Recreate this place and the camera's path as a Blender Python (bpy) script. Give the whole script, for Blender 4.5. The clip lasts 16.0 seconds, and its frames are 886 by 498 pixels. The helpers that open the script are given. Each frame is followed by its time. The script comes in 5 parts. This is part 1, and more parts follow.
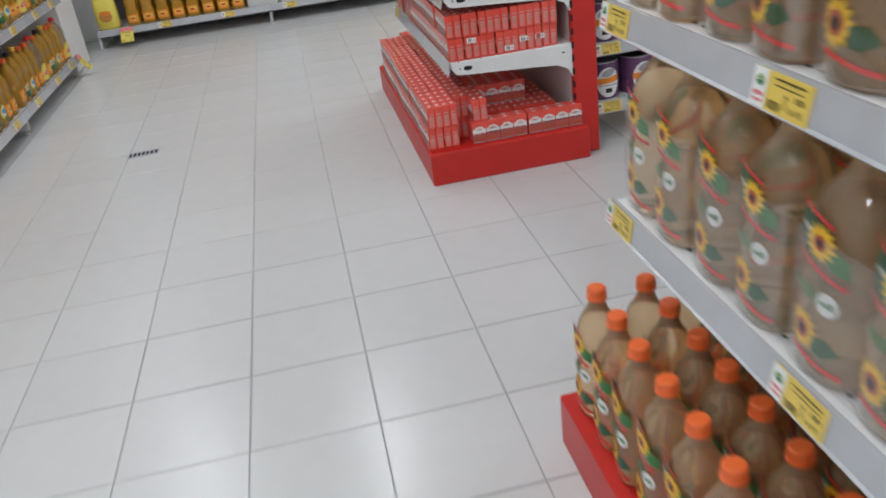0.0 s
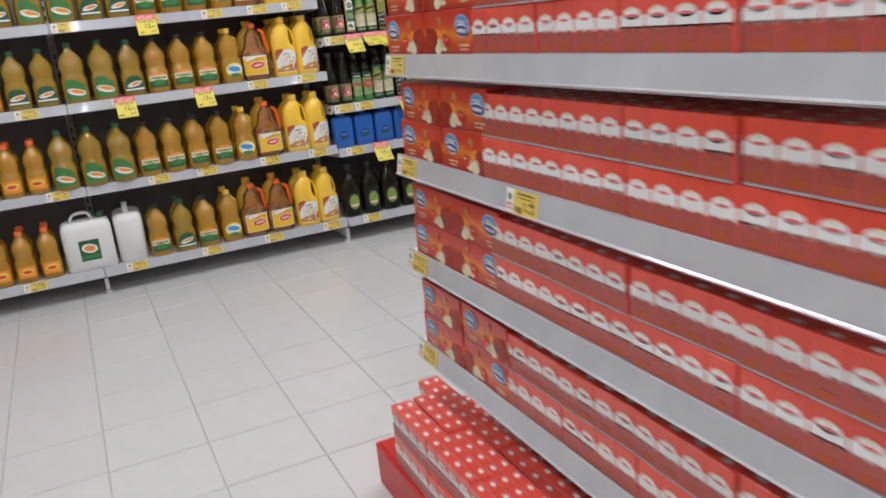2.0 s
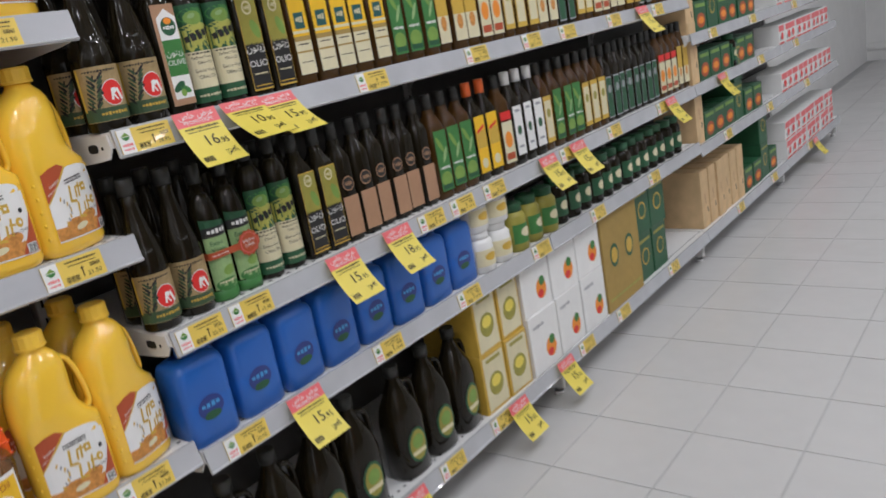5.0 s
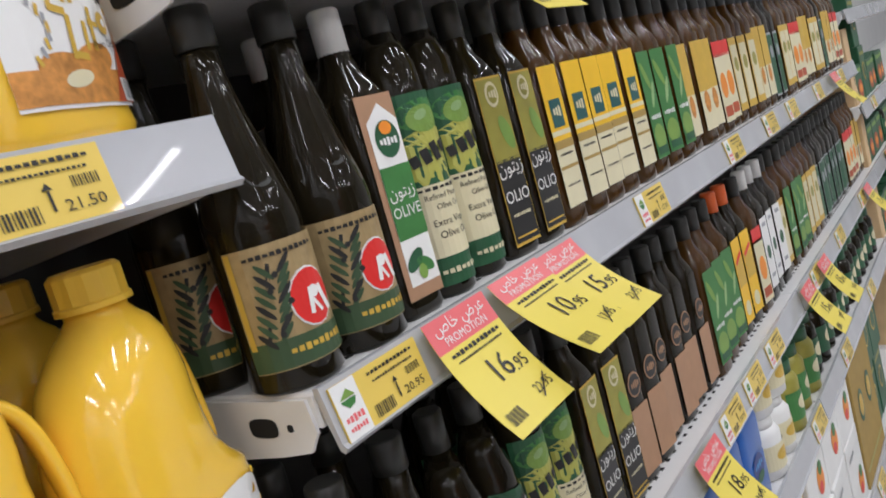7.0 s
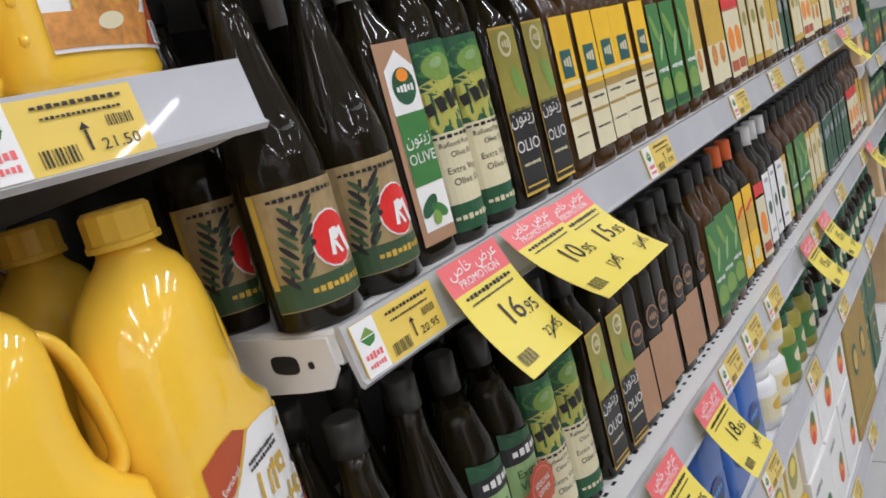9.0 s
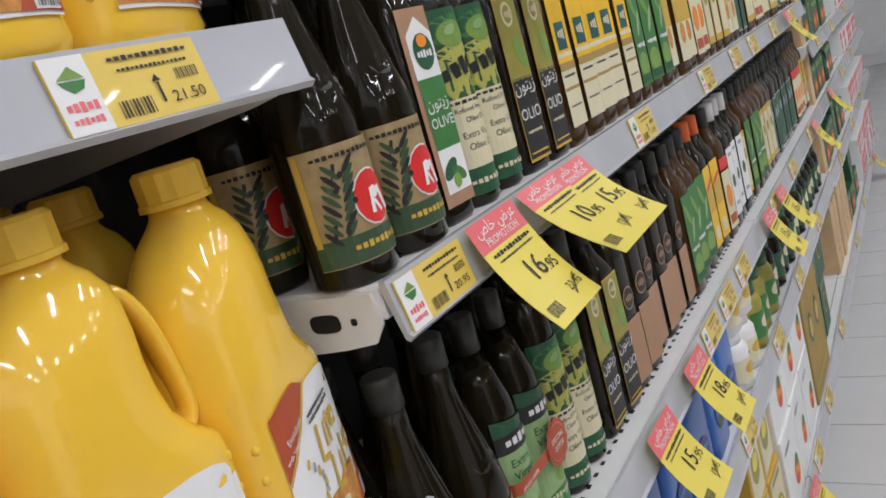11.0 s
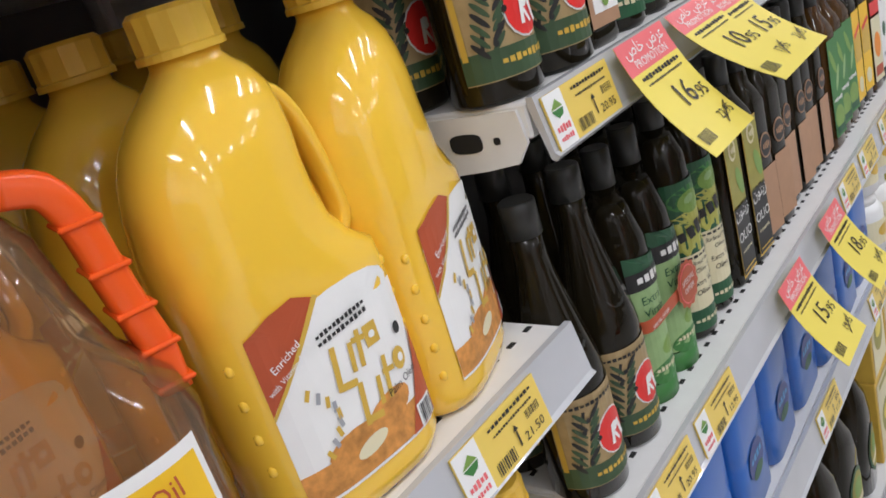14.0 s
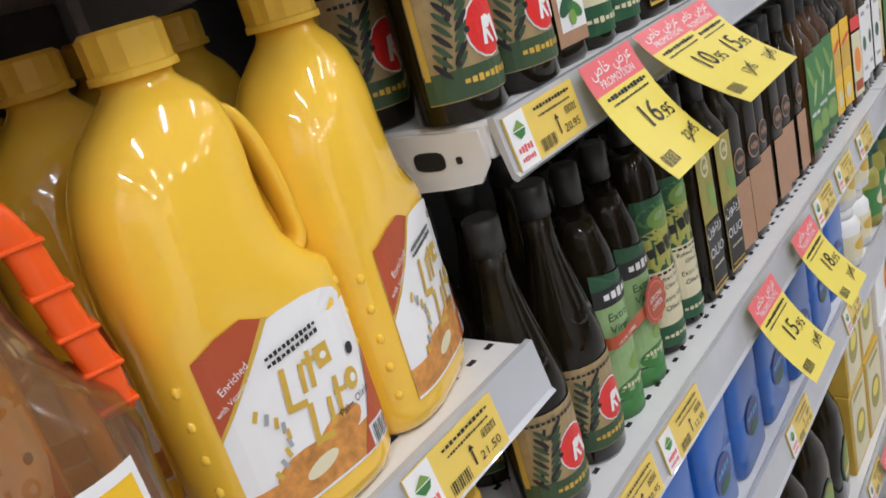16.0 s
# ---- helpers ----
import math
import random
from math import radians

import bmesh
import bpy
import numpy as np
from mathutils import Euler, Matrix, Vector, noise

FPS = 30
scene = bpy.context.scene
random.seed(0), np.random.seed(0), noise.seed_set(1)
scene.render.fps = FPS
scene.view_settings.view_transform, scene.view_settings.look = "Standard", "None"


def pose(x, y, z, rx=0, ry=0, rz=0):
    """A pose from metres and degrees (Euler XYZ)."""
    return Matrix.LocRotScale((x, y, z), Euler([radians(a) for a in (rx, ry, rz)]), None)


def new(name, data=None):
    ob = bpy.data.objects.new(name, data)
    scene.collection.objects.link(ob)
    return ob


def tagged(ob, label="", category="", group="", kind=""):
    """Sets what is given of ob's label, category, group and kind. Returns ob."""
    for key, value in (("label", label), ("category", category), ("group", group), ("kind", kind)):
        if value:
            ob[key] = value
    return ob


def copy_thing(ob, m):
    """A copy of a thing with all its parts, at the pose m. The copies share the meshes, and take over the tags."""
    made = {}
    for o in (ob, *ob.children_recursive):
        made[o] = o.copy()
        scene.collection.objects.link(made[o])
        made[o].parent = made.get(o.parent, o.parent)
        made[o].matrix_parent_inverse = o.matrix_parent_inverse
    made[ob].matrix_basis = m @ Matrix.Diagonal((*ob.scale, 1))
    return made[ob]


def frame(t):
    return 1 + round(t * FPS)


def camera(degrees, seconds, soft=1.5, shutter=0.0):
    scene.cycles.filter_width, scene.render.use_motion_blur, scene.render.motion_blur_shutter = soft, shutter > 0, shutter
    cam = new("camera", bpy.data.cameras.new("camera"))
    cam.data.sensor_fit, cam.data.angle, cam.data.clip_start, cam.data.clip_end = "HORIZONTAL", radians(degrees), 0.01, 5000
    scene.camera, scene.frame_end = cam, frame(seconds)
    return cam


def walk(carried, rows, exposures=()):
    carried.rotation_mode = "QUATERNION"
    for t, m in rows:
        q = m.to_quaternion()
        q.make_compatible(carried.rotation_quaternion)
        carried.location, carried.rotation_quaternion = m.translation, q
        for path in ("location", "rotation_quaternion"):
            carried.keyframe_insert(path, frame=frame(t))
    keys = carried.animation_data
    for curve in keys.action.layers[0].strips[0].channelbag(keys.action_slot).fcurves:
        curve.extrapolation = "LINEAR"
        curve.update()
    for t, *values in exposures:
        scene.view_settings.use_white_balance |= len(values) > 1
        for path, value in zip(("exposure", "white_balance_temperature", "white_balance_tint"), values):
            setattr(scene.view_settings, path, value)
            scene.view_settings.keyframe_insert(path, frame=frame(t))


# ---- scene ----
cam = camera(57.8, 16.0, 1.7, 0.35)
METRES, EYE, TILT, LEAN, TURN = 7.0, 1.2, 0.0, 0.0, -8.1
ROWS = [
    (0.0, 0.0, 0.0, 0.0, -3.57, -27.37, 6.93),
    (0.5, -0.0143, 0.0786, 0.0021, -7.56, -27.0, 10.39),
    (1.0, -0.0334, 0.1664, 0.0071, -16.8, -19.34, 9.34),
    (1.5, -0.0533, 0.2477, 0.0051, -17.92, -17.72, 8.52),
    (2.0, -0.0745, 0.3352, 0.0078, -17.5, -16.37, 5.78),
    (2.5, -0.0795, 0.418, 0.0074, -22.73, -16.28, 6.58),
    (3.0, -0.085, 0.5011, 0.0104, -29.24, -15.86, 7.64),
    (5.5, -0.0344, 0.8491, 0.0101, -46.12, -15.6, 10.41),
    (6.0, -0.0248, 0.8902, 0.0222, -43.35, -11.77, 14.74),
    (6.5, -0.0217, 0.914, 0.0262, -44.35, -6.41, 20.92),
    (7.0, -0.0131, 0.9272, 0.0214, -47.46, -8.73, 15.44),
    (7.5, -0.011, 0.9278, 0.0215, -47.36, -10.32, 14.78),
    (8.0, -0.0077, 0.9275, 0.0201, -47.04, -11.23, 14.69),
    (8.5, -0.0117, 0.927, 0.0211, -46.95, -11.62, 14.69),
    (11.0, -0.0267, 0.9333, 0.0201, -52.08, -13.32, 15.77),
    (11.5, -0.0275, 0.9344, 0.0179, -48.61, -15.6, 16.62),
    (12.0, -0.0268, 0.9362, 0.016, -47.93, -17.69, 16.55),
    (12.5, -0.0279, 0.9393, 0.0153, -46.13, -19.26, 16.54),
    (13.0, -0.0265, 0.9412, 0.0146, -45.31, -20.22, 16.71),
    (13.5, -0.0263, 0.9402, 0.0152, -44.98, -20.58, 16.53),
    (14.0, -0.0305, 0.9393, 0.0157, -45.03, -20.62, 16.27),
    (14.5, -0.0304, 0.9385, 0.0153, -44.98, -20.85, 15.97),
    (15.0, -0.0292, 0.9369, 0.0158, -45.16, -20.93, 15.54),
    (15.5, -0.029, 0.9375, 0.0154, -45.36, -20.86, 15.4),
    (16.0, -0.0275, 0.9369, 0.0167, -45.24, -20.7, 15.16),
]
walk(cam, [(t, pose(0, 0, EYE, TILT, LEAN, TURN) @ pose(METRES * x, METRES * y, METRES * z, 90 + pitch, roll, yaw)) for t, x, y, z, yaw, pitch, roll in ROWS], exposures=[(0.0, -0.04, 6250, 10), (0.5, -0.12, 6350, 11), (1.0, -0.22, 6450, 13), (1.5, 0.14, 6450, 13), (2.0, 0.16, 6450, 13), (3.0, 0.27, 6450, 13), (5.5, -0.01, 6350, 15), (6.5, 0.08, 6350, 15), (8.0, 0.3, 6350, 15), (11.0, 0.08, 6350, 15), (12.0, 0.24, 6350, 15), (16.0, 0.26, 6350, 15)])

# ---- light: rows of ceiling tubes, and a dim world outside ----
world = bpy.data.worlds.new("world")
scene.world = world
world.use_nodes = True
world.node_tree.nodes["Background"].inputs[0].default_value = (0.9, 0.95, 1.0, 1)
world.node_tree.nodes["Background"].inputs[1].default_value = 0.05
CEIL = 3.4
LAMP_W = 20.5
LAMP_LONG = 1.6
LAMP_ROWS = [(x, y) for x in (-1.4, 0.1, 1.6, 3.1, 4.6, 6.4) for y in (-1.2, 2.0, 5.2) if not (y == 2.0 and 1.5 < x < 3.5)]
for lx, ly in LAMP_ROWS:
    lamp = bpy.data.lights.new("tube_light", "AREA")
    lamp.shape, lamp.size, lamp.size_y, lamp.energy = "RECTANGLE", 0.07, LAMP_LONG, LAMP_W
    lamp.color = (0.945, 0.97, 0.985)
    lob = new("tube_light", lamp)
    lob.matrix_world = pose(lx, ly, CEIL - 0.14)
    tagged(lob, kind="structure")


# ---- materials ----
def mat(name, rgb, rough=0.5, metal=0.0, var=0.12, scale=30.0, bump=0.0, bscale=200.0, trans=0.0, ior=1.45, coat=0.0, rnd=0.0, big=4.0, sss=0.0):
    m = bpy.data.materials.new(name)
    m.use_nodes = True
    n, l = m.node_tree.nodes, m.node_tree.links
    p = n["Principled BSDF"]
    tc = n.new("ShaderNodeTexCoord")
    n1, n2 = n.new("ShaderNodeTexNoise"), n.new("ShaderNodeTexNoise")
    n1.inputs["Scale"].default_value, n1.inputs["Detail"].default_value = scale, 4
    n2.inputs["Scale"].default_value, n2.inputs["Detail"].default_value = big, 3
    l.new(tc.outputs["Object"], n1.inputs["Vector"])
    l.new(tc.outputs["Object"], n2.inputs["Vector"])
    add = n.new("ShaderNodeMath")
    add.operation = "ADD"
    l.new(n1.outputs["Fac"], add.inputs[0])
    l.new(n2.outputs["Fac"], add.inputs[1])
    src = add.outputs[0]
    if rnd:
        info = n.new("ShaderNodeObjectInfo")
        mul = n.new("ShaderNodeMath")
        mul.operation = "MULTIPLY_ADD"
        mul.inputs[1].default_value = rnd
        l.new(info.outputs["Random"], mul.inputs[0])
        l.new(src, mul.inputs[2])
        src = mul.outputs[0]
    mr = n.new("ShaderNodeMapRange")
    mr.inputs["From Min"].default_value, mr.inputs["From Max"].default_value = 0.5, 1.5 + rnd
    mr.inputs["To Min"].default_value, mr.inputs["To Max"].default_value = 1 - var, 1 + var
    l.new(src, mr.inputs["Value"])
    mix = n.new("ShaderNodeVectorMath")
    mix.operation = "SCALE"
    mix.inputs[0].default_value = rgb
    l.new(mr.outputs[0], mix.inputs["Scale"])
    l.new(mix.outputs[0], p.inputs["Base Color"])
    p.inputs["Metallic"].default_value = metal
    rr = n.new("ShaderNodeMapRange")
    rr.inputs["To Min"].default_value, rr.inputs["To Max"].default_value = max(0.02, rough * 0.8), min(1, rough * 1.25)
    l.new(n2.outputs["Fac"], rr.inputs["Value"])
    l.new(rr.outputs[0], p.inputs["Roughness"])
    p.inputs["IOR"].default_value = ior
    p.inputs["Transmission Weight"].default_value = trans
    p.inputs["Coat Weight"].default_value = coat
    p.inputs["Coat Roughness"].default_value = 0.035
    if sss:
        p.inputs["Subsurface Weight"].default_value = sss
        p.inputs["Subsurface Radius"].default_value = (0.01, 0.006, 0.002)
    if bump:
        n3 = n.new("ShaderNodeTexNoise")
        n3.inputs["Scale"].default_value = bscale
        l.new(tc.outputs["Object"], n3.inputs["Vector"])
        b = n.new("ShaderNodeBump")
        b.inputs["Strength"].default_value, b.inputs["Distance"].default_value = bump, 0.002
        l.new(n3.outputs["Fac"], b.inputs["Height"])
        l.new(b.outputs[0], p.inputs["Normal"])
    return m


def oil_plastic(name, tint, cloud, body_rgb, rough=0.06):
    """Clear thin-walled bottle full of oil: tinted see-through, a share of cloudy body colour, gloss on top."""
    m = mat(name, body_rgb, rough, var=0.08, scale=10, coat=0.6)
    n, l = m.node_tree.nodes, m.node_tree.links
    tr, mx, gl, mg, fr = n.new("ShaderNodeBsdfTransparent"), n.new("ShaderNodeMixShader"), n.new("ShaderNodeBsdfGlossy"), n.new("ShaderNodeMixShader"), n.new("ShaderNodeFresnel")
    tr.inputs[0].default_value = (*tint, 1)
    gl.inputs["Roughness"].default_value = rough
    fr.inputs["IOR"].default_value = 1.45
    mx.inputs[0].default_value = cloud
    l.new(tr.outputs[0], mx.inputs[1])
    l.new(n["Principled BSDF"].outputs[0], mx.inputs[2])
    l.new(fr.outputs[0], mg.inputs[0])
    l.new(mx.outputs[0], mg.inputs[1])
    l.new(gl.outputs[0], mg.inputs[2])
    l.new(mg.outputs[0], n["Material Output"].inputs[0])
    return m


TILE = mat("tile_glaze", (0.60, 0.595, 0.585), 0.24, var=0.05, scale=14, bump=0.08, bscale=60, rnd=0.35)
GROUT = mat("grout", (0.42, 0.42, 0.42), 0.85, var=0.2, scale=20)
WALLP = mat("wall_paint", (0.78, 0.78, 0.77), 0.6, var=0.04, scale=8, bump=0.1)
CEILP = mat("ceiling_paint", (0.75, 0.75, 0.75), 0.8, var=0.04)
STEEL = mat("white_steel", (0.76, 0.76, 0.75), 0.35, var=0.05, scale=40, bump=0.05)
# back panels: shade behind the stock is put into these two dark colours
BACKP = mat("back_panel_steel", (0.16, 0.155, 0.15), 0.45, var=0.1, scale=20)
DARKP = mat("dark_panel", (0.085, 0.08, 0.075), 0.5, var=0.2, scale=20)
REDST = mat("red_steel", (0.55, 0.022, 0.016), 0.38, var=0.1, scale=15, bump=0.08, bscale=90)
CHAN = mat("grey_channel", (0.47, 0.48, 0.50), 0.2, var=0.12, scale=12, coat=0.5)
# near-black that paints the shade inside slots and holes
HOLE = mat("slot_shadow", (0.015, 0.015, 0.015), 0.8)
YTAG = mat("tag_yellow", (0.80, 0.58, 0.11), 0.4, var=0.06, coat=0.4)
YLAB = mat("label_yellow", (0.86, 0.52, 0.02), 0.4, var=0.08, scale=30)
TEAL = mat("label_teal", (0.02, 0.10, 0.10), 0.4)
MEADOW = mat("label_meadow", (0.30, 0.46, 0.20), 0.4, var=0.25, scale=60)
YCARD = mat("card_yellow", (0.80, 0.66, 0.11), 0.45, var=0.05, scale=10)
WHITE = mat("print_white", (0.82, 0.82, 0.80), 0.4, var=0.05)
CREAM = mat("print_cream", (0.72, 0.66, 0.44), 0.45, var=0.08)
RED = mat("print_red", (0.72, 0.035, 0.03), 0.35, var=0.1)
PINK = mat("print_pink", (0.80, 0.16, 0.17), 0.4, var=0.08)
CARTON = mat("carton_red", (0.80, 0.085, 0.055), 0.3, var=0.14, scale=60, coat=0.5, rnd=0.3)
MAROON = mat("carton_maroon", (0.44, 0.085, 0.07), 0.35, var=0.35, scale=90, coat=0.4)
FILM = mat("carton_pale", (0.70, 0.26, 0.22), 0.22, var=0.25, scale=50, coat=0.6)
BLACK = mat("print_black", (0.02, 0.02, 0.02), 0.4)
BROWN = mat("print_brown", (0.42, 0.24, 0.14), 0.5, var=0.12, scale=60)
RUST = mat("print_rust", (0.46, 0.085, 0.03), 0.4, var=0.1)
GREEN = mat("print_green", (0.05, 0.20, 0.05), 0.4, var=0.2, scale=50)
DGREEN = mat("print_dark_green", (0.022, 0.10, 0.045), 0.4, var=0.2, scale=50)
LGREEN = mat("print_light_green", (0.20, 0.34, 0.07), 0.4, var=0.2, scale=40)
OLIVE = mat("print_olive", (0.33, 0.30, 0.055), 0.4, var=0.25, scale=40)
MOSS = mat("print_moss", (0.045, 0.085, 0.04), 0.4, var=0.2, scale=60)
KHAKI = mat("print_khaki", (0.40, 0.29, 0.14), 0.38, var=0.3, scale=90, metal=0.2)
GOLD = mat("print_gold", (0.62, 0.40, 0.06), 0.4, var=0.15, scale=40)
ORANGE = mat("print_orange", (0.85, 0.28, 0.03), 0.4, var=0.12)
FOOD = mat("print_fried", (0.60, 0.26, 0.06), 0.5, var=0.55, scale=160, big=60)
BLUEP = mat("print_blue", (0.06, 0.30, 0.62), 0.35, var=0.1)
NAVY = mat("print_navy", (0.03, 0.05, 0.22), 0.35, var=0.1)
GREY = mat("print_grey", (0.35, 0.36, 0.38), 0.4)
JUG = mat("yellow_jug_plastic", (0.92, 0.57, 0.05), 0.1, var=0.04, scale=8, bump=0.06, bscale=30, coat=0.7, sss=0.05)
JUGCAP = mat("yellow_cap_plastic", (0.90, 0.56, 0.06), 0.35, var=0.04)
AMBER = oil_plastic("amber_oil", (0.92, 0.62, 0.14), 0.45, (0.84, 0.46, 0.045))
PALEOIL = mat("pale_oil", (0.96, 0.72, 0.44), 0.05, var=0.04, trans=0.82, ior=1.3, coat=0.7, scale=8)
CLEAROIL = oil_plastic("clear_pale_oil", (0.97, 0.80, 0.58), 0.16, (0.75, 0.40, 0.17))
OGRIP = mat("orange_grip", (0.88, 0.11, 0.012), 0.25, var=0.06, sss=0.15)
LIME = mat("label_lime", (0.46, 0.46, 0.10), 0.4, var=0.2, scale=40)
OLIVEOIL = oil_plastic("green_amber_oil", (0.84, 0.58, 0.12), 0.45, (0.66, 0.42, 0.05))
GLASSD = mat("dark_glass", (0.013, 0.010, 0.005), 0.035, var=0.2, ior=1.36, scale=10)
GLASSB = mat("brown_oil_glass", (0.060, 0.027, 0.006), 0.035, var=0.2, ior=1.36, scale=10)
BCAP = mat("black_cap", (0.025, 0.025, 0.022), 0.35)
OCAP = mat("orange_cap", (0.88, 0.16, 0.035), 0.35, var=0.06)
BLUEJ = mat("blue_jug_plastic", (0.016, 0.12, 0.46), 0.3, var=0.1, scale=10, coat=0.3)
WHITEJ = mat("white_jug_plastic", (0.78, 0.78, 0.76), 0.35, var=0.05, scale=8)
PURPLE = mat("print_purple", (0.13, 0.05, 0.14), 0.35, var=0.15, coat=0.4)
FOILG = mat("green_pouch_film", (0.06, 0.21, 0.075), 0.22, var=0.3, scale=25, bump=0.5, bscale=25, coat=0.6)
FOILP = mat("purple_pouch_film", (0.15, 0.045, 0.17), 0.2, var=0.3, scale=25, bump=0.5, bscale=25, coat=0.6)
FOILW = mat("pale_pouch_film", (0.10, 0.12, 0.07), 0.22, var=0.35, scale=25, bump=0.5, bscale=25, coat=0.6)
CARDB = mat("brown_cardboard", (0.40, 0.27, 0.08), 0.7, var=0.12, scale=40)
WOOD = mat("pine_crate", (0.66, 0.46, 0.25), 0.6, var=0.2, scale=18)


# ---- builders ----
def box(bm, x0, x1, y0, y1, z0, z1, mi=0, bev=0.0):
    b = bmesh.new()
    bmesh.ops.create_cube(b, size=1.0)
    for v in b.verts:
        v.co = Vector((x0 + (v.co.x + 0.5) * (x1 - x0), y0 + (v.co.y + 0.5) * (y1 - y0), z0 + (v.co.z + 0.5) * (z1 - z0)))
    if bev:
        bmesh.ops.bevel(b, geom=list(b.edges), offset=bev, segments=1, affect="EDGES")
    vs = [bm.verts.new(v.co) for v in b.verts]
    b.verts.index_update()
    for f in b.faces:
        nf = bm.faces.new([vs[v.index] for v in f.verts])
        nf.material_index = mi
    b.free()
    return bm


def ring(z, wx, wy, p=2.0, n=20, cx=0.0, cy=0.0):
    out = []
    for i in range(n):
        a = 2 * math.pi * i / n
        c, s = math.cos(a), math.sin(a)
        out.append((cx + wx / 2 * math.copysign(abs(c) ** (2 / p), c), cy + wy / 2 * math.copysign(abs(s) ** (2 / p), s), z))
    return out


def loft(bm, rings, mi=0, cap0=True, cap1=True, smooth=True):
    rows = [[bm.verts.new(q) for q in r] for r in rings]
    n = len(rows[0])
    for a, b in zip(rows, rows[1:]):
        for i in range(n):
            f = bm.faces.new((a[i], a[(i + 1) % n], b[(i + 1) % n], b[i]))
            f.smooth, f.material_index = smooth, mi
    if cap0:
        bm.faces.new(rows[0][::-1]).material_index = mi
    if cap1:
        bm.faces.new(rows[-1]).material_index = mi
    return bm


def tube(bm, pts, w, d, mi=0, n=10, p=2.6):
    """A bar with an oval section, w across and d deep, along points in the xz plane."""
    rings = []
    for i, (x, z) in enumerate(pts):
        x0, z0 = pts[max(0, i - 1)]
        x1, z1 = pts[min(len(pts) - 1, i + 1)]
        t = Vector((x1 - x0, z1 - z0)).normalized()
        rr = []
        for k in range(n):
            a = 2 * math.pi * k / n
            c, s = math.cos(a), math.sin(a)
            u = w / 2 * math.copysign(abs(c) ** (2 / p), c)
            v = d / 2 * math.copysign(abs(s) ** (2 / p), s)
            rr.append((x + t.y * u, v, z - t.x * u))
        rings.append(rr)
    return loft(bm, rings, mi)


def bend(pts, k=4):
    """Smooth way through a few points."""
    out = []
    for i in range(len(pts) - 1):
        p0, p1, p2, p3 = (Vector(pts[max(0, min(len(pts) - 1, j))]) for j in (i - 1, i, i + 1, i + 2))
        for s in range(k):
            t = s / k
            out.append(tuple(0.5 * (2 * p1 + (p2 - p0) * t + (2 * p0 - 5 * p1 + 4 * p2 - p3) * t * t + (3 * p1 - p0 - 3 * p2 + p3) * t ** 3)))
    out.append(tuple(pts[-1]))
    return out


FONT_CACHE = {}


def letters(s):
    """Flat shape of a word, 1 high, centred: its points and faces."""
    if s not in FONT_CACHE:
        cu = bpy.data.curves.new("word", "FONT")
        cu.body, cu.align_x, cu.align_y, cu.resolution_u = s, "CENTER", "CENTER", 2
        ob = new("word", cu)
        me = bpy.data.meshes.new_from_object(ob)
        FONT_CACHE[s] = ([tuple(v.co) for v in me.vertices], [tuple(f.vertices) for f in me.polygons])
        bpy.data.objects.remove(ob)
        bpy.data.curves.remove(cu)
        bpy.data.meshes.remove(me)
    return FONT_CACHE[s]


def flat_front(d):
    return lambda u, v, o: (u, -d / 2 - o, v)


def round_front(r):
    return lambda u, v, o: ((r + o) * math.sin(u / r), -(r + o) * math.cos(u / r), v)


def oval_front(wx, wy, p):
    """The front of a rounded-oblong bottle; u runs along its surface from the middle."""
    pts, s = [], 0.0
    for k in range(61):
        a = math.pi / 2 * k / 60
        q = (wx / 2 * math.sin(a) ** (2 / p), wy / 2 * max(0.0, math.cos(a)) ** (2 / p))
        if pts:
            s += math.hypot(q[0] - pts[-1][1], q[1] - pts[-1][2])
        pts.append((s, q[0], q[1]))

    def on(u, v, o):
        w = min(abs(u), pts[-1][0] * 0.999)
        i = max(1, next(i for i, q in enumerate(pts) if q[0] >= w))
        a, b = pts[i - 1], pts[i]
        t = (w - a[0]) / max(1e-9, b[0] - a[0])
        dx, dy = b[1] - a[1], b[2] - a[2]
        n = math.hypot(dx, dy) or 1.0
        x, y = a[1] + dx * t - dy / n * o, a[2] + dy * t + dx / n * o
        return (math.copysign(x, u), -y, v)
    return on


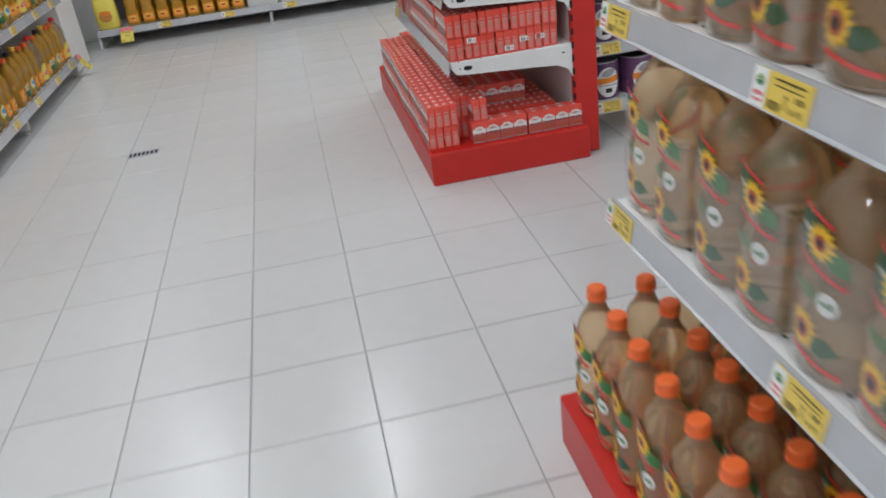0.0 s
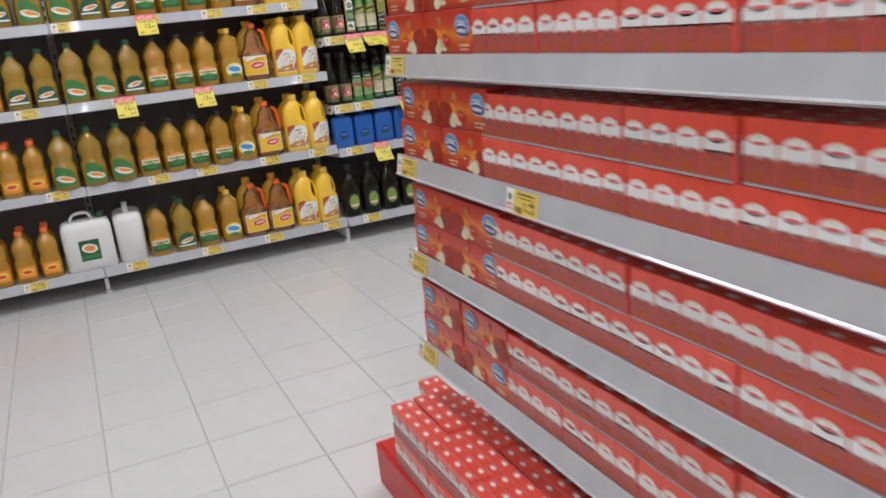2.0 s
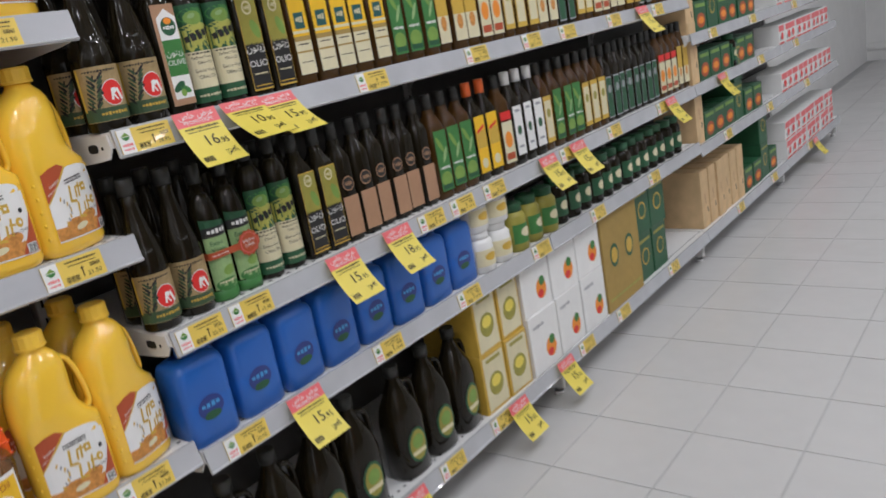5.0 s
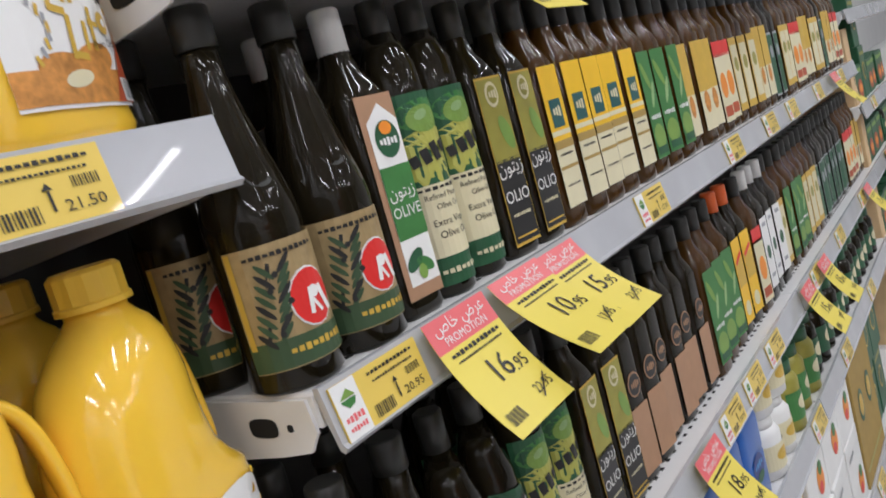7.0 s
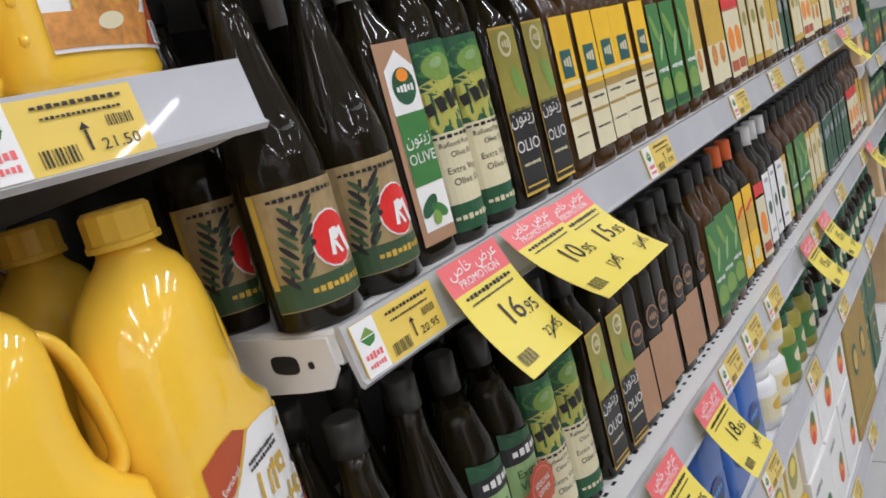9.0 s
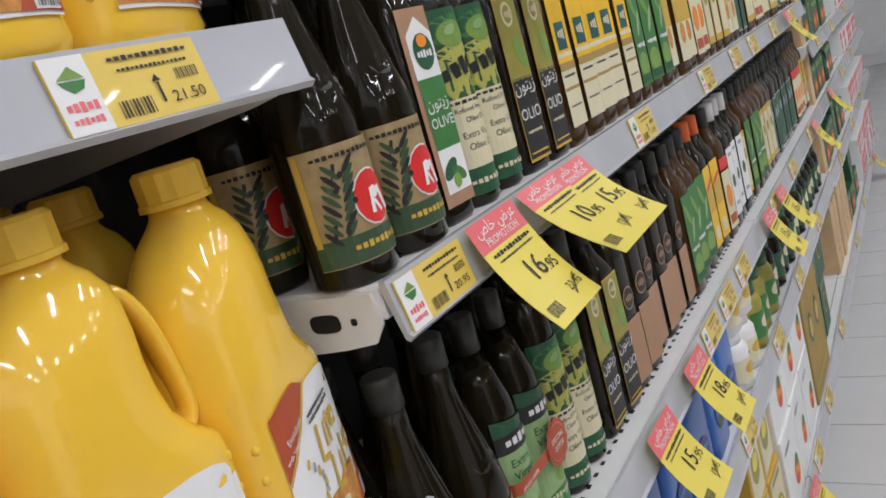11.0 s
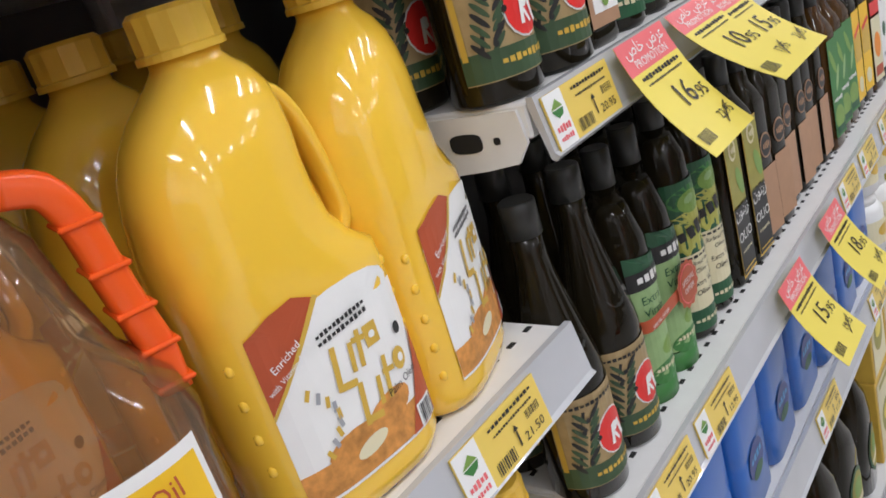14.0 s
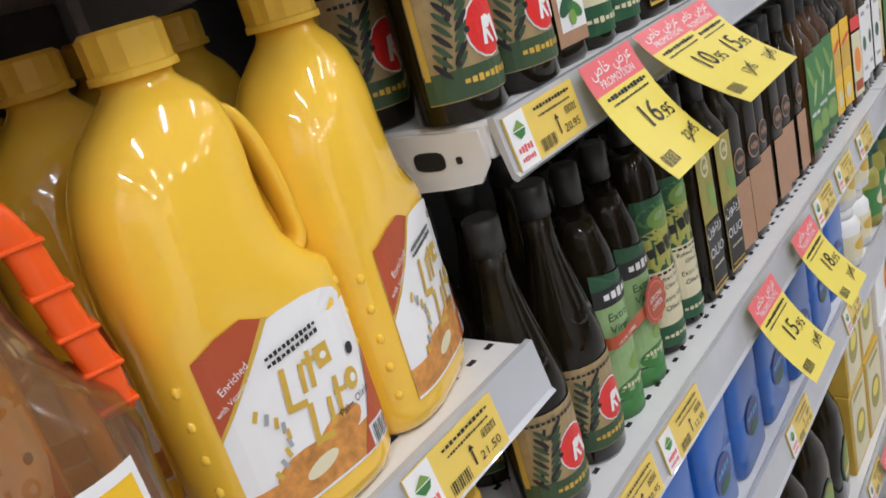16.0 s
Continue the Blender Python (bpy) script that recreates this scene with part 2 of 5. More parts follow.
def prints(bm, on, shapes, mats):
    """Lays printed shapes on a surface: (kind, u, v, w, h, material, turn, layer)."""
    for sh in shapes:
        kind, u, v, w, h, mt = sh[:6]
        turn = radians(sh[6]) if len(sh) > 6 else 0.0
        o = 0.0006 + 0.0005 * (sh[7] if len(sh) > 7 else 0)
        if mt not in mats:
            mats.append(mt)
        mi = mats.index(mt)
        c, s = math.cos(turn), math.sin(turn)

        def at(a, b):
            return bm.verts.new(on(u + a * c - b * s, v + a * s + b * c, o))
        if kind == "r":
            nx = max(1, min(12, int(w / 0.006)))
            rows = [[at(w * (i / nx - 0.5), b) for i in range(nx + 1)] for b in (-h / 2, h / 2)]
            fs = [bm.faces.new((rows[0][i], rows[0][i + 1], rows[1][i + 1], rows[1][i])) for i in range(nx)]
        elif kind == "e":
            n = 16
            mid = at(0, 0)
            r1 = [at(w * 0.28 * math.cos(k * 2 * math.pi / n), h * 0.28 * math.sin(k * 2 * math.pi / n)) for k in range(n)]
            r2 = [at(w * 0.5 * math.cos(k * 2 * math.pi / n), h * 0.5 * math.sin(k * 2 * math.pi / n)) for k in range(n)]
            fs = [bm.faces.new((mid, r1[k], r1[(k + 1) % n])) for k in range(n)]
            fs += [bm.faces.new((r1[k], r2[k], r2[(k + 1) % n], r1[(k + 1) % n])) for k in range(n)]
        elif kind == "p":
            pp = sh[8]
            edge = [(pp[i][0] + (pp[(i + 1) % len(pp)][0] - pp[i][0]) * k / 4, pp[i][1] + (pp[(i + 1) % len(pp)][1] - pp[i][1]) * k / 4) for i in range(len(pp)) for k in range(4 if len(pp) < 12 else 1)]
            mx, my = sum(a for a, b in edge) / len(edge), sum(b for a, b in edge) / len(edge)
            rs = [[at(w * (mx + (a - mx) * q), h * (my + (b - my) * q)) for a, b in (edge if len(pp) < 12 else pp)] for q in (0.34, 0.67, 1.0)]
            n, mid = len(rs[0]), at(w * mx, h * my)
            fs = [bm.faces.new((mid, rs[0][k], rs[0][(k + 1) % n])) for k in range(n)]
            fs += [bm.faces.new((ra[k], rb[k], rb[(k + 1) % n], ra[(k + 1) % n])) for ra, rb in zip(rs, rs[1:]) for k in range(n)]
        else:
            vs, faces = letters(kind[1:])
            pts = [at(x * h, y * h) for x, y, z in vs]
            fs = [bm.faces.new([pts[i] for i in f]) for f in faces]
        for f in fs:
            f.material_index = mi
    return bm


def squiggle(u, v, w, h, mt, layer=2, n=7, turn=0):
    """Writing that cannot be read: a line of small bars."""
    out, c, s = [], math.cos(radians(turn)), math.sin(radians(turn))
    for i in range(n):
        a = w * ((i + 0.5) / n - 0.5)
        k = 0.55 + 0.45 * ((i * 37 % 11) / 10)
        out.append(("r", u + a * c, v + a * s, w / n * 0.72, h * k, mt, turn, layer))
    return out


def part(name, bm, mats, parent, label=""):
    me = bpy.data.meshes.new(name)
    bm.to_mesh(me)
    bm.free()
    for m in (mats if isinstance(mats, (list, tuple)) else [mats]):
        me.materials.append(m)
    ob = new(name, me)
    if parent is not None:
        ob.parent = parent
    if label:
        ob["label"] = label
    return ob


def printed(name, on, shapes, parent, label=""):
    mats = []
    bm = prints(bmesh.new(), on, shapes, mats)
    return part(name, bm, mats, parent, label)


MADE = {}


def put(maker, x, y, z, rz=0.0, jit=0.0, key=None, args=(), lean=0.0):
    """Stands one more of a kind of thing at a place; all of a kind share their meshes."""
    if jit:
        rz += random.uniform(-jit, jit)
        x += random.uniform(-1, 1) * 0.002
        y += random.uniform(-1, 1) * 0.004
    k = (maker, key, args)
    m = pose(x, y, z, lean, 0, rz)
    if k not in MADE:
        MADE[k] = maker(*args)
        MADE[k].matrix_basis = m
        return MADE[k]
    return copy_thing(MADE[k], m)


# ---- the hall ----
T = 0.3059
TX0, TY0 = 0.0136, 1.514
XW, XE, YS, YN = -2.15, 10.8, -3.2, 7.42


def slab(name, x0, x1, y0, y1, z0, z1, m):
    return tagged(part(name, box(bmesh.new(), x0, x1, y0, y1, z0, z1), m, None), kind="structure")


floor = tagged(part("floor", box(bmesh.new(), XW, XE, YS, YN, -0.2, -0.003), GROUT, None), kind="structure", label="pale glazed ceramic tiled floor with grey joints")
slab("ceiling", XW, XE, YS, YN, CEIL, CEIL + 0.2, CEILP)
slab("wall_north", XW - 0.2, XE + 0.2, YN, YN + 0.2, -0.2, CEIL + 0.2, WALLP)
slab("wall_south", XW - 0.2, XE + 0.2, YS - 0.2, YS, -0.2, CEIL + 0.2, WALLP)
slab("wall_west", XW - 0.2, XW, YS, YN, -0.2, CEIL + 0.2, WALLP)
slab("wall_east", XE, XE + 0.2, YS, YN, -0.2, CEIL + 0.2, WALLP)
slab("trim", XE - 0.03, XE - 0.002, YS, YN, 0.12, 0.2, STEEL)

# ---- shelving ----
BAY = 1.365
FRONT = 6.868
SEAM = [-1.53, -0.165, 1.2, 2.565, 3.93, 5.295, 6.66]
DEPTH = 0.46
BACK_A = 0.012


def make_shelf(w, d, slots):
    """A white steel shelf: deck top at z 0, front edge at y 0, from x 0 to w."""
    root = new("shelf")
    bm = bmesh.new()
    box(bm, 0.004, w - 0.004, 0.004, d, -0.028, 0.0, 0, 0.002)
    part("deck", bm, STEEL, root)
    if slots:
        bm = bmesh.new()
        # deck is uncut: thin dark bars paint the shaded perforations
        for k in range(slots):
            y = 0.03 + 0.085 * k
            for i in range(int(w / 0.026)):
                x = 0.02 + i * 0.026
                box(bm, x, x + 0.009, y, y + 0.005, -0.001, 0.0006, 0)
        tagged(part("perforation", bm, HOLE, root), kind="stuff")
    bm = bmesh.new()
    prof = [(0.002, 0.004), (-0.004, 0.004), (-0.012, -0.040), (-0.016, -0.043), (-0.012, -0.047), (-0.008, -0.045), (0.002, -0.003)]
    loft(bm, [[(x, y, z) for y, z in prof] for x in (0.003, w - 0.003)], 0, smooth=False)
    part("price_channel", bm, CHAN, root, "grey plastic price channel")
    for x in (0.001, w - 0.004):
        bm = bmesh.new()
        outline = [(0.012, -0.004), (0.008, -0.03), (0.02, -0.046), (0.05, -0.05), (d * 0.5, -0.062), (d - 0.06, -0.075), (d - 0.02, -0.095), (d, -0.13), (d, -0.004)]
        loft(bm, [[(xx, y, z) for y, z in outline] for xx in (x, x + 0.003)], 0, smooth=False)
        br = part("bracket", bm, STEEL, root)
        for yy, hw, hh in ((0.065, 0.016, 0.008), (0.035, 0.003, 0.003), (d - 0.035, 0.004, 0.004)):
            zz = -0.026 if yy < 0.1 else -0.03
            # bracket is uncut: a dark disc paints the shaded hole
            bm = bmesh.new()
            loft(bm, [[(xx, yy + hw * math.copysign(abs(math.cos(a)) ** 0.6, math.cos(a)), zz + hh * math.copysign(abs(math.sin(a)) ** 0.6, math.sin(a))) for a in [k * math.pi / 8 for k in range(16)]] for xx in (x - 0.0008, x + 0.0038)], 0, smooth=False)
            part("hole", bm, HOLE, br)
    tagged(root, "white perforated steel shelf with grey price channel", "shelf", "supermarket shelves")
    return root


def make_frame(w, d, h, panel):
    """The upright frame of one bay: back panel, two slotted posts, two feet."""
    root = new("shelving_frame")
    # panel colour already holds the shade behind the goods
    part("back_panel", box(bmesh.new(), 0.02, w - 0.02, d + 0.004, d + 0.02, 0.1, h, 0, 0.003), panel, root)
    for x in (-0.016, w - 0.014):
        bm = bmesh.new()
        box(bm, x, x + 0.03, d + 0.0, d + 0.05, 0.0, h, 0, 0.003)
        part("upright", bm, STEEL, root)
        # post is solid: dark bars paint the shade in its slots
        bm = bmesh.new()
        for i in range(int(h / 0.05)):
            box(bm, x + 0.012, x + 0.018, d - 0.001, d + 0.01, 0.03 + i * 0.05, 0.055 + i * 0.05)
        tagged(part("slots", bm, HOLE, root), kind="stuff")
        bm = bmesh.new()
        box(bm, x + 0.006, x + 0.024, 0.02, d, 0.02, 0.085, 0, 0.004)
        loft(bm, [ring(z, 0.036, 0.036, 2, 12, x + 0.015, 0.045) for z in (0.0, 0.012)], 0)
        loft(bm, [ring(z, 0.014, 0.014, 2, 10, x + 0.015, 0.045) for z in (0.012, 0.05)], 0)
        part("foot", bm, STEEL, root)
    tagged(root, "steel gondola shelving frame with slotted uprights", "shelving", "supermarket shelving frames")
    return root


Z_A = (0.144, 0.585, 1.005, 1.395)
Z_B = (0.144, 0.560, 0.810, 1.190, 1.525)
Z_C = (0.144, 0.54, 0.81, 1.03, 1.36)


def shelf(x, y, z, rz, w=BAY, d=DEPTH, slots=1):
    put(make_shelf, x, y, z, rz, args=(w, d, slots))


for i in range(6):
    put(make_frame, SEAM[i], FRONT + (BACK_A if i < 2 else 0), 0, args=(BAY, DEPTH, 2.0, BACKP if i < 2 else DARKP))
    for z in (Z_A if i < 2 else Z_B if i < 4 else Z_C):
        shelf(SEAM[i], FRONT + (BACK_A if i < 2 else 0), z, 0, slots=(2 if z > 0.7 else 1))


# ---- tags and cards ----
def make_tag(seed):
    rnd = random.Random(seed)
    root = new("price_tag")
    on = lambda u, v, o: (u * 1.3, -0.0004 - o, v * 1.1)
    bm = bmesh.new()
    box(bm, -0.0535, 0.0535, -0.0004, 0.0012, -0.0215, 0.0215)
    part("card", bm, YTAG, root)
    sh = [("r", -0.0305, 0, 0.021, 0.039, WHITE), ("p", -0.0305, 0.007, 0.011, 0.009, LGREEN, 0, 1, ((-0.6, 0.1), (0.1, 0.8), (0.6, 0.1))),
          ("p", -0.0305, 0.007, 0.011, 0.009, GREEN, 0, 1, ((-0.6, 0.0), (0.6, 0.0), (0.4, -0.5), (-0.1, -0.7)))]
    sh += squiggle(-0.0305, -0.006, 0.016, 0.006, PINK, 1, 5) + squiggle(-0.0305, -0.013, 0.015, 0.004, PINK, 1, 6)
    sh += squiggle(0.012, 0.014, 0.045, 0.003, BLACK, 1, 12) + squiggle(0.012, 0.008, 0.04, 0.002, BLACK, 1, 16)
    for i in range(10):
        sh.append(("r", -0.014 + i * 0.0019, -0.012, 0.0011 if i % 3 else 0.0005, 0.009, BLACK, 0, 1))
        sh.append(("r", 0.022 + i * 0.0014, 0.001, 0.0008 if i % 2 else 0.0004, 0.006, BLACK, 0, 1))
    sh += [("r", 0.010, -0.007, 0.0014, 0.011, BLACK, 0, 1), ("p", 0.010, -0.001, 0.005, 0.004, BLACK, 0, 1, ((-0.5, 0), (0.5, 0), (0, 1)))]
    sh.append(("t" + seed, 0.025, -0.011, 0, 0.009, BLACK, 0, 1))
    printed("print", on, sh, root, "barcode, arrow and price print")
    tagged(root, "yellow and white shelf price tag on a grey channel", "price tag", "shelf price tags")
    return root


def make_card(price, cents, old, out=0.07, drop=0.1):
    """A promotion card that hangs from a channel and curls out."""
    root = new("promotion_card")
    w, h = 0.098, 0.122

    def on(u, v, o):
        s = max(0.0, -v) / h
        return (u, -0.014 - out * (0.55 * s + 0.45 * s * s) - o * 0.8, -drop * (s + 0.12 * s * (1 - s)) + o * 0.6)
    bm = bmesh.new()
    n = 8
    rows = [[bm.verts.new(on(u, -h * k / n, 0)) for u in (-w / 2, -w / 4, 0, w / 4, w / 2)] for k in range(n + 1)]
    back = [[bm.verts.new(on(u, -h * k / n, -0.0006)) for u in (-w / 2, -w / 4, 0, w / 4, w / 2)] for k in range(n + 1)]
    for k in range(n):
        for j in range(4):
            f = bm.faces.new((rows[k + 1][j], rows[k + 1][j + 1], rows[k][j + 1], rows[k][j]))
            f.material_index, f.smooth = (1 if k < 2 else 0), True
            f = bm.faces.new((back[k][j], back[k][j + 1], back[k + 1][j + 1], back[k + 1][j]))
            f.smooth = True
    part("sheet", bm, [YCARD, PINK], root)
    sh = [("t\uFEB9\uFE8E\uFEA7 \uFEBD\uFEAE\uFECB", 0.0, -0.0095, 0, 0.017, WHITE, 0, 1)]
    sh += [("tPROMOTION", 0.0, -0.0235, 0, 0.011, WHITE, 0, 1)]
    sh += squiggle(0, -0.037, 0.078, 0.005, BLACK, 1, 12) + squiggle(0, -0.044, 0.072, 0.0025, BLACK, 1, 22)
    sh += [("t" + price, 0.002, -0.068, 0, 0.034, BLACK, 0, 1), ("t" + cents, 0.028, -0.074, 0, 0.018, BLACK, 0, 1),
           ("t" + old, 0.026, -0.101, 0, 0.013, BLACK, 0, 1), ("r", 0.026, -0.101, 0.03, 0.0015, BLACK, 35, 2)]
    for i in range(12):
        sh.append(("r", -0.042 + i * 0.0019, -0.106, 0.0012 if i % 3 else 0.0006, 0.012, BLACK, 0, 1))
    printed("print", on, sh, root, "red header and black price print")
    tagged(root, "yellow promotion price card with red header hanging below a shelf", "price card", "promotion cards")
    return root


def tag(x, z, s="21.50", y=FRONT, rz=0):
    """A price tag leaning back in the channel of a shelf at height z."""
    dx, dy = 0.0105 * math.sin(radians(rz)), -0.0105 * math.cos(radians(rz))
    put(make_tag, x + dx, y + dy, z - 0.0205, rz, args=(s,), lean=-10)


def card(x, z, price="15", cents=".95", old="19.95", y=FRONT, rz=0, out=0.07, drop=0.1):
    put(make_card, x, y, z + 0.006, rz, args=(price, cents, old, out, drop))


# ---- bottles and jugs ----
def body(root, prof, m, n=20, name="body", label=""):
    return part(name, loft(bmesh.new(), [ring(z, wx, wy, p, n) for z, wx, wy, p in prof]), m, root, label)


def screw_cap(root, z0, z1, r, m, label=""):
    bm = bmesh.new()
    n = 28
    rr = lambda z, k: [((k + (0.0009 if i % 2 else 0)) * math.cos(2 * math.pi * i / n), (k + (0.0009 if i % 2 else 0)) * math.sin(2 * math.pi * i / n), z) for i in range(n)]
    loft(bm, [ring(z0, 2 * r + 0.004, 2 * r + 0.004, 2, n), ring(z0 + 0.004, 2 * r + 0.004, 2 * r + 0.004, 2, n), rr(z0 + 0.005, r), rr(z1 - 0.003, r), ring(z1, 2 * r - 0.005, 2 * r - 0.005, 2, n)], 0, smooth=False)
    return part("cap", bm, m, root, label)


def make_yellow_jug():
    """A tall opaque palm oil jug with a moulded grip on one side."""
    root = new("oil_jug")
    prof, n = [], 32
    rows = [(0.0, 0.118, 0.082, 0.0), (0.004, 0.132, 0.094, 0.0), (0.012, 0.140, 0.100, 0.0), (0.02, 0.137, 0.098, 0.0), (0.026, 0.139, 0.1, 0.0), (0.07, 0.140, 0.1, 0.0), (0.118, 0.140, 0.100, 0.0), (0.128, 0.138, 0.100, -0.001),
            (0.140, 0.124, 0.100, -0.009), (0.156, 0.116, 0.1, -0.013), (0.175, 0.112, 0.098, -0.0145), (0.195, 0.108, 0.094, -0.0135), (0.215, 0.104, 0.090, -0.0105), (0.232, 0.096, 0.082, -0.007), (0.246, 0.083, 0.072, -0.003), (0.258, 0.064, 0.058, 0.0), (0.265, 0.049, 0.046, 0.0), (0.270, 0.041, 0.041, 0.0), (0.276, 0.040, 0.040, 0.0)]
    up = lambda z: z * 1.2 if z < 0.13 else 0.156 + (z - 0.13) * 0.942
    bm = bmesh.new()
    loft(bm, [ring(up(z), wx * 0.97, wy * 0.94, 3.0 if z < 0.15 else 2.5, n, cx) for z, wx, wy, cx in rows])
    part("body", bm, JUG, root)
    bm = bmesh.new()
    tube(bm, bend([(x, up(z)) for x, z in ((0.020, 0.246), (0.040, 0.238), (0.051, 0.218), (0.057, 0.190), (0.0605, 0.160), (0.060, 0.142), (0.050, 0.128))]), 0.0105, 0.026)
    part("handle", bm, JUG, root, "moulded yellow grip")
    screw_cap(root, 0.292, 0.319, 0.0235, JUGCAP, "ribbed yellow screw cap")
    on0 = oval_front(0.1362, 0.0944, 3.0)
    on = lambda u, v, o: on0(u, v * 1.2, o)
    sh = [("r", 0.004, 0.064, 0.112, 0.086, WHITE), ("e", 0.006, 0.107, 0.098, 0.03, WHITE, 4),
          ("p", -0.031, 0.105, 0.042, 0.05, RUST, 0, 1, ((-0.5, -0.55), (0.6, 0.36), (0.3, 0.46), (-0.1, 0.40), (-0.5, 0.26))),
          ("p", -0.031, 0.105, 0.042, 0.05, GOLD, 0, 2, ((-0.5, -0.55), (-0.5, -0.60), (0.68, 0.35), (0.6, 0.38))),
          ("r", 0.004, 0.032, 0.112, 0.018, FOOD, 0, 1), ("e", -0.01, 0.042, 0.045, 0.016, FOOD, 0, 1), ("e", 0.018, 0.046, 0.04, 0.018, FOOD, 10, 1),
          ("e", -0.002, 0.036, 0.026, 0.009, CREAM, 8, 2), ("p", 0.045, 0.048, 0.032, 0.06, RUST, 0, 2, ((-0.5, -0.42), (0.46, -0.42), (0.46, 0.5), (0.1, 0.1))),
          ("r", 0.047, 0.030, 0.018, 0.013, WHITE, 0, 3)]
    for i in range(8):
        sh.append(("r", 0.040 + i * 0.002, 0.030, 0.0011 if i % 3 else 0.0005, 0.011, BLACK, 0, 4))
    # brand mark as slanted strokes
    for a, b, w, h, t, m in ((-0.008, 0.083, 0.004, 0.024, -8, GOLD), (-0.003, 0.072, 0.012, 0.004, -8, GOLD), (0.005, 0.084, 0.0035, 0.016, -8, GOLD), (0.012, 0.086, 0.0035, 0.02, -8, GOLD), (0.0125, 0.091, 0.010, 0.003, -8, GOLD), (0.023, 0.089, 0.011, 0.012, 0, GOLD),
                            (0.002, 0.058, 0.004, 0.024, -8, GOLD), (0.007, 0.048, 0.012, 0.004, -8, GOLD), (0.016, 0.059, 0.0035, 0.016, -8, GOLD), (0.024, 0.063, 0.0035, 0.024, -8, GOLD), (0.0265, 0.066, 0.010, 0.003, -8, GOLD)):
        sh.append(("r", a, b, w, h, m, t, 2))
    sh += [("e", 0.023, 0.089, 0.005, 0.004, WHITE, 0, 3), ("e", 0.038, 0.067, 0.012, 0.013, GOLD, 0, 2), ("e", 0.039, 0.067, 0.005, 0.005, WHITE, 0, 3), ("e", 0.045, 0.082, 0.007, 0.007, BLACK, 0, 2)]
    for k in range(9):
        a = k / 8
        sh.append(("r", -0.030 + 0.014 * math.sin(a * 3.2), 0.045 + 0.035 * a, 0.0028, 0.006, GREY if k % 2 else GOLD, 30 - 60 * a, 2))
    sh += [("tEnriched", -0.034, 0.103, 0, 0.006, WHITE, 22, 3), ("twith Vitamin A & D", -0.033, 0.096, 0, 0.0045, WHITE, 24, 3), ("tPalm Olein", 0.035, 0.055, 0, 0.0065, BLACK, 6, 3)]
    sh += squiggle(0.006, 0.105, 0.04, 0.003, BLACK, 2, 12, 5) + squiggle(0.006, 0.101, 0.04, 0.003, BLACK, 2, 11, 5)
    printed("label", on, sh, root, "white and rust label with fried chicken")
    for k in range(10):
        bm = bmesh.new()
        a = (-0.064, 0.06)[k % 2]
        z = 0.03 + 0.0095 * k
        x0, y0, _ = on(a, z, 0.0)
        loft(bm, [ring(z * 1.2 + dz, r, r, 2, 8, x0, y0 + 0.002) for dz, r in ((-0.004, 0.001), (-0.002, 0.006), (0.002, 0.006), (0.004, 0.001))])
        part("star", bm, JUG, root)
    tagged(root, "tall opaque yellow palm oil jug with side grip", "oil jug", "yellow palm oil jugs")
    return root


def make_orange_jug():
    """A clear sunflower oil jug with an orange clip-on grip."""
    root = new("oil_jug")
    rows = [(0.0, 0.13, 0.09, 3), (0.01, 0.15, 0.105, 3), (0.1, 0.152, 0.106, 3), (0.118, 0.156, 0.108, 3), (0.135, 0.146, 0.1, 3), (0.16, 0.112, 0.09, 2.6), (0.2, 0.094, 0.085, 2.4), (0.235, 0.084, 0.075, 2.2), (0.256, 0.062, 0.06, 2), (0.268, 0.04, 0.04, 2), (0.28, 0.038, 0.038, 2)]
    up = lambda z: z * 1.15 if z < 0.135 else 0.155 + (z - 0.135) * 0.85
    body(root, [(up(z), a, b, p) for z, a, b, p in rows], CLEAROIL, 28)
    bm = bmesh.new()
    way = [(0.036, 0.262), (0.054, 0.254), (0.062, 0.230), (0.065, 0.200), (0.068, 0.172), (0.071, 0.148), (0.070, 0.122)]
    tube(bm, bend([(x, up(z)) for x, z in way]), 0.018, 0.026, p=5)
    grip = part("handle", bm, OGRIP, root, "ribbed orange plastic grip")
    for x, z in ((0.0618, 0.232), (0.065, 0.202), (0.068, 0.174), (0.071, 0.148), (0.0705, 0.126)):
        part("rib", box(bmesh.new(), x - 0.0105, x + 0.0105, -0.0145, 0.0145, up(z) - 0.0015, up(z) + 0.0015, 0, 0.001), OGRIP, grip)
    screw_cap(root, 0.278, 0.302, 0.021, OCAP, "orange screw cap")
    on1 = oval_front(0.1545, 0.108, 3)
    on = lambda u, v, o: on1(u, v * 1.15 + 0.022, o)
    sh = [("r", 0, 0.052, 0.128, 0.088, WHITE), ("r", 0.0, 0.050, 0.120, 0.080, YLAB, 0, 1), ("e", -0.02, 0.085, 0.06, 0.02, WHITE, 12, 2), ("tSunflower Oil", 0.008, 0.078, 0, 0.014, RUST, 4, 3), ("e", 0.01, 0.052, 0.075, 0.036, WHITE, 4, 2), ("e", 0.01, 0.052, 0.07, 0.031, RED, 4, 3)]
    sh += squiggle(0.01, 0.052, 0.045, 0.014, WHITE, 4, 5, 4)
    printed("label", on, sh, root, "yellow and white sunflower oil label")
    tagged(root, "clear sunflower oil jug with orange grip and yellow label", "oil jug", "sunflower oil jugs")
    return root


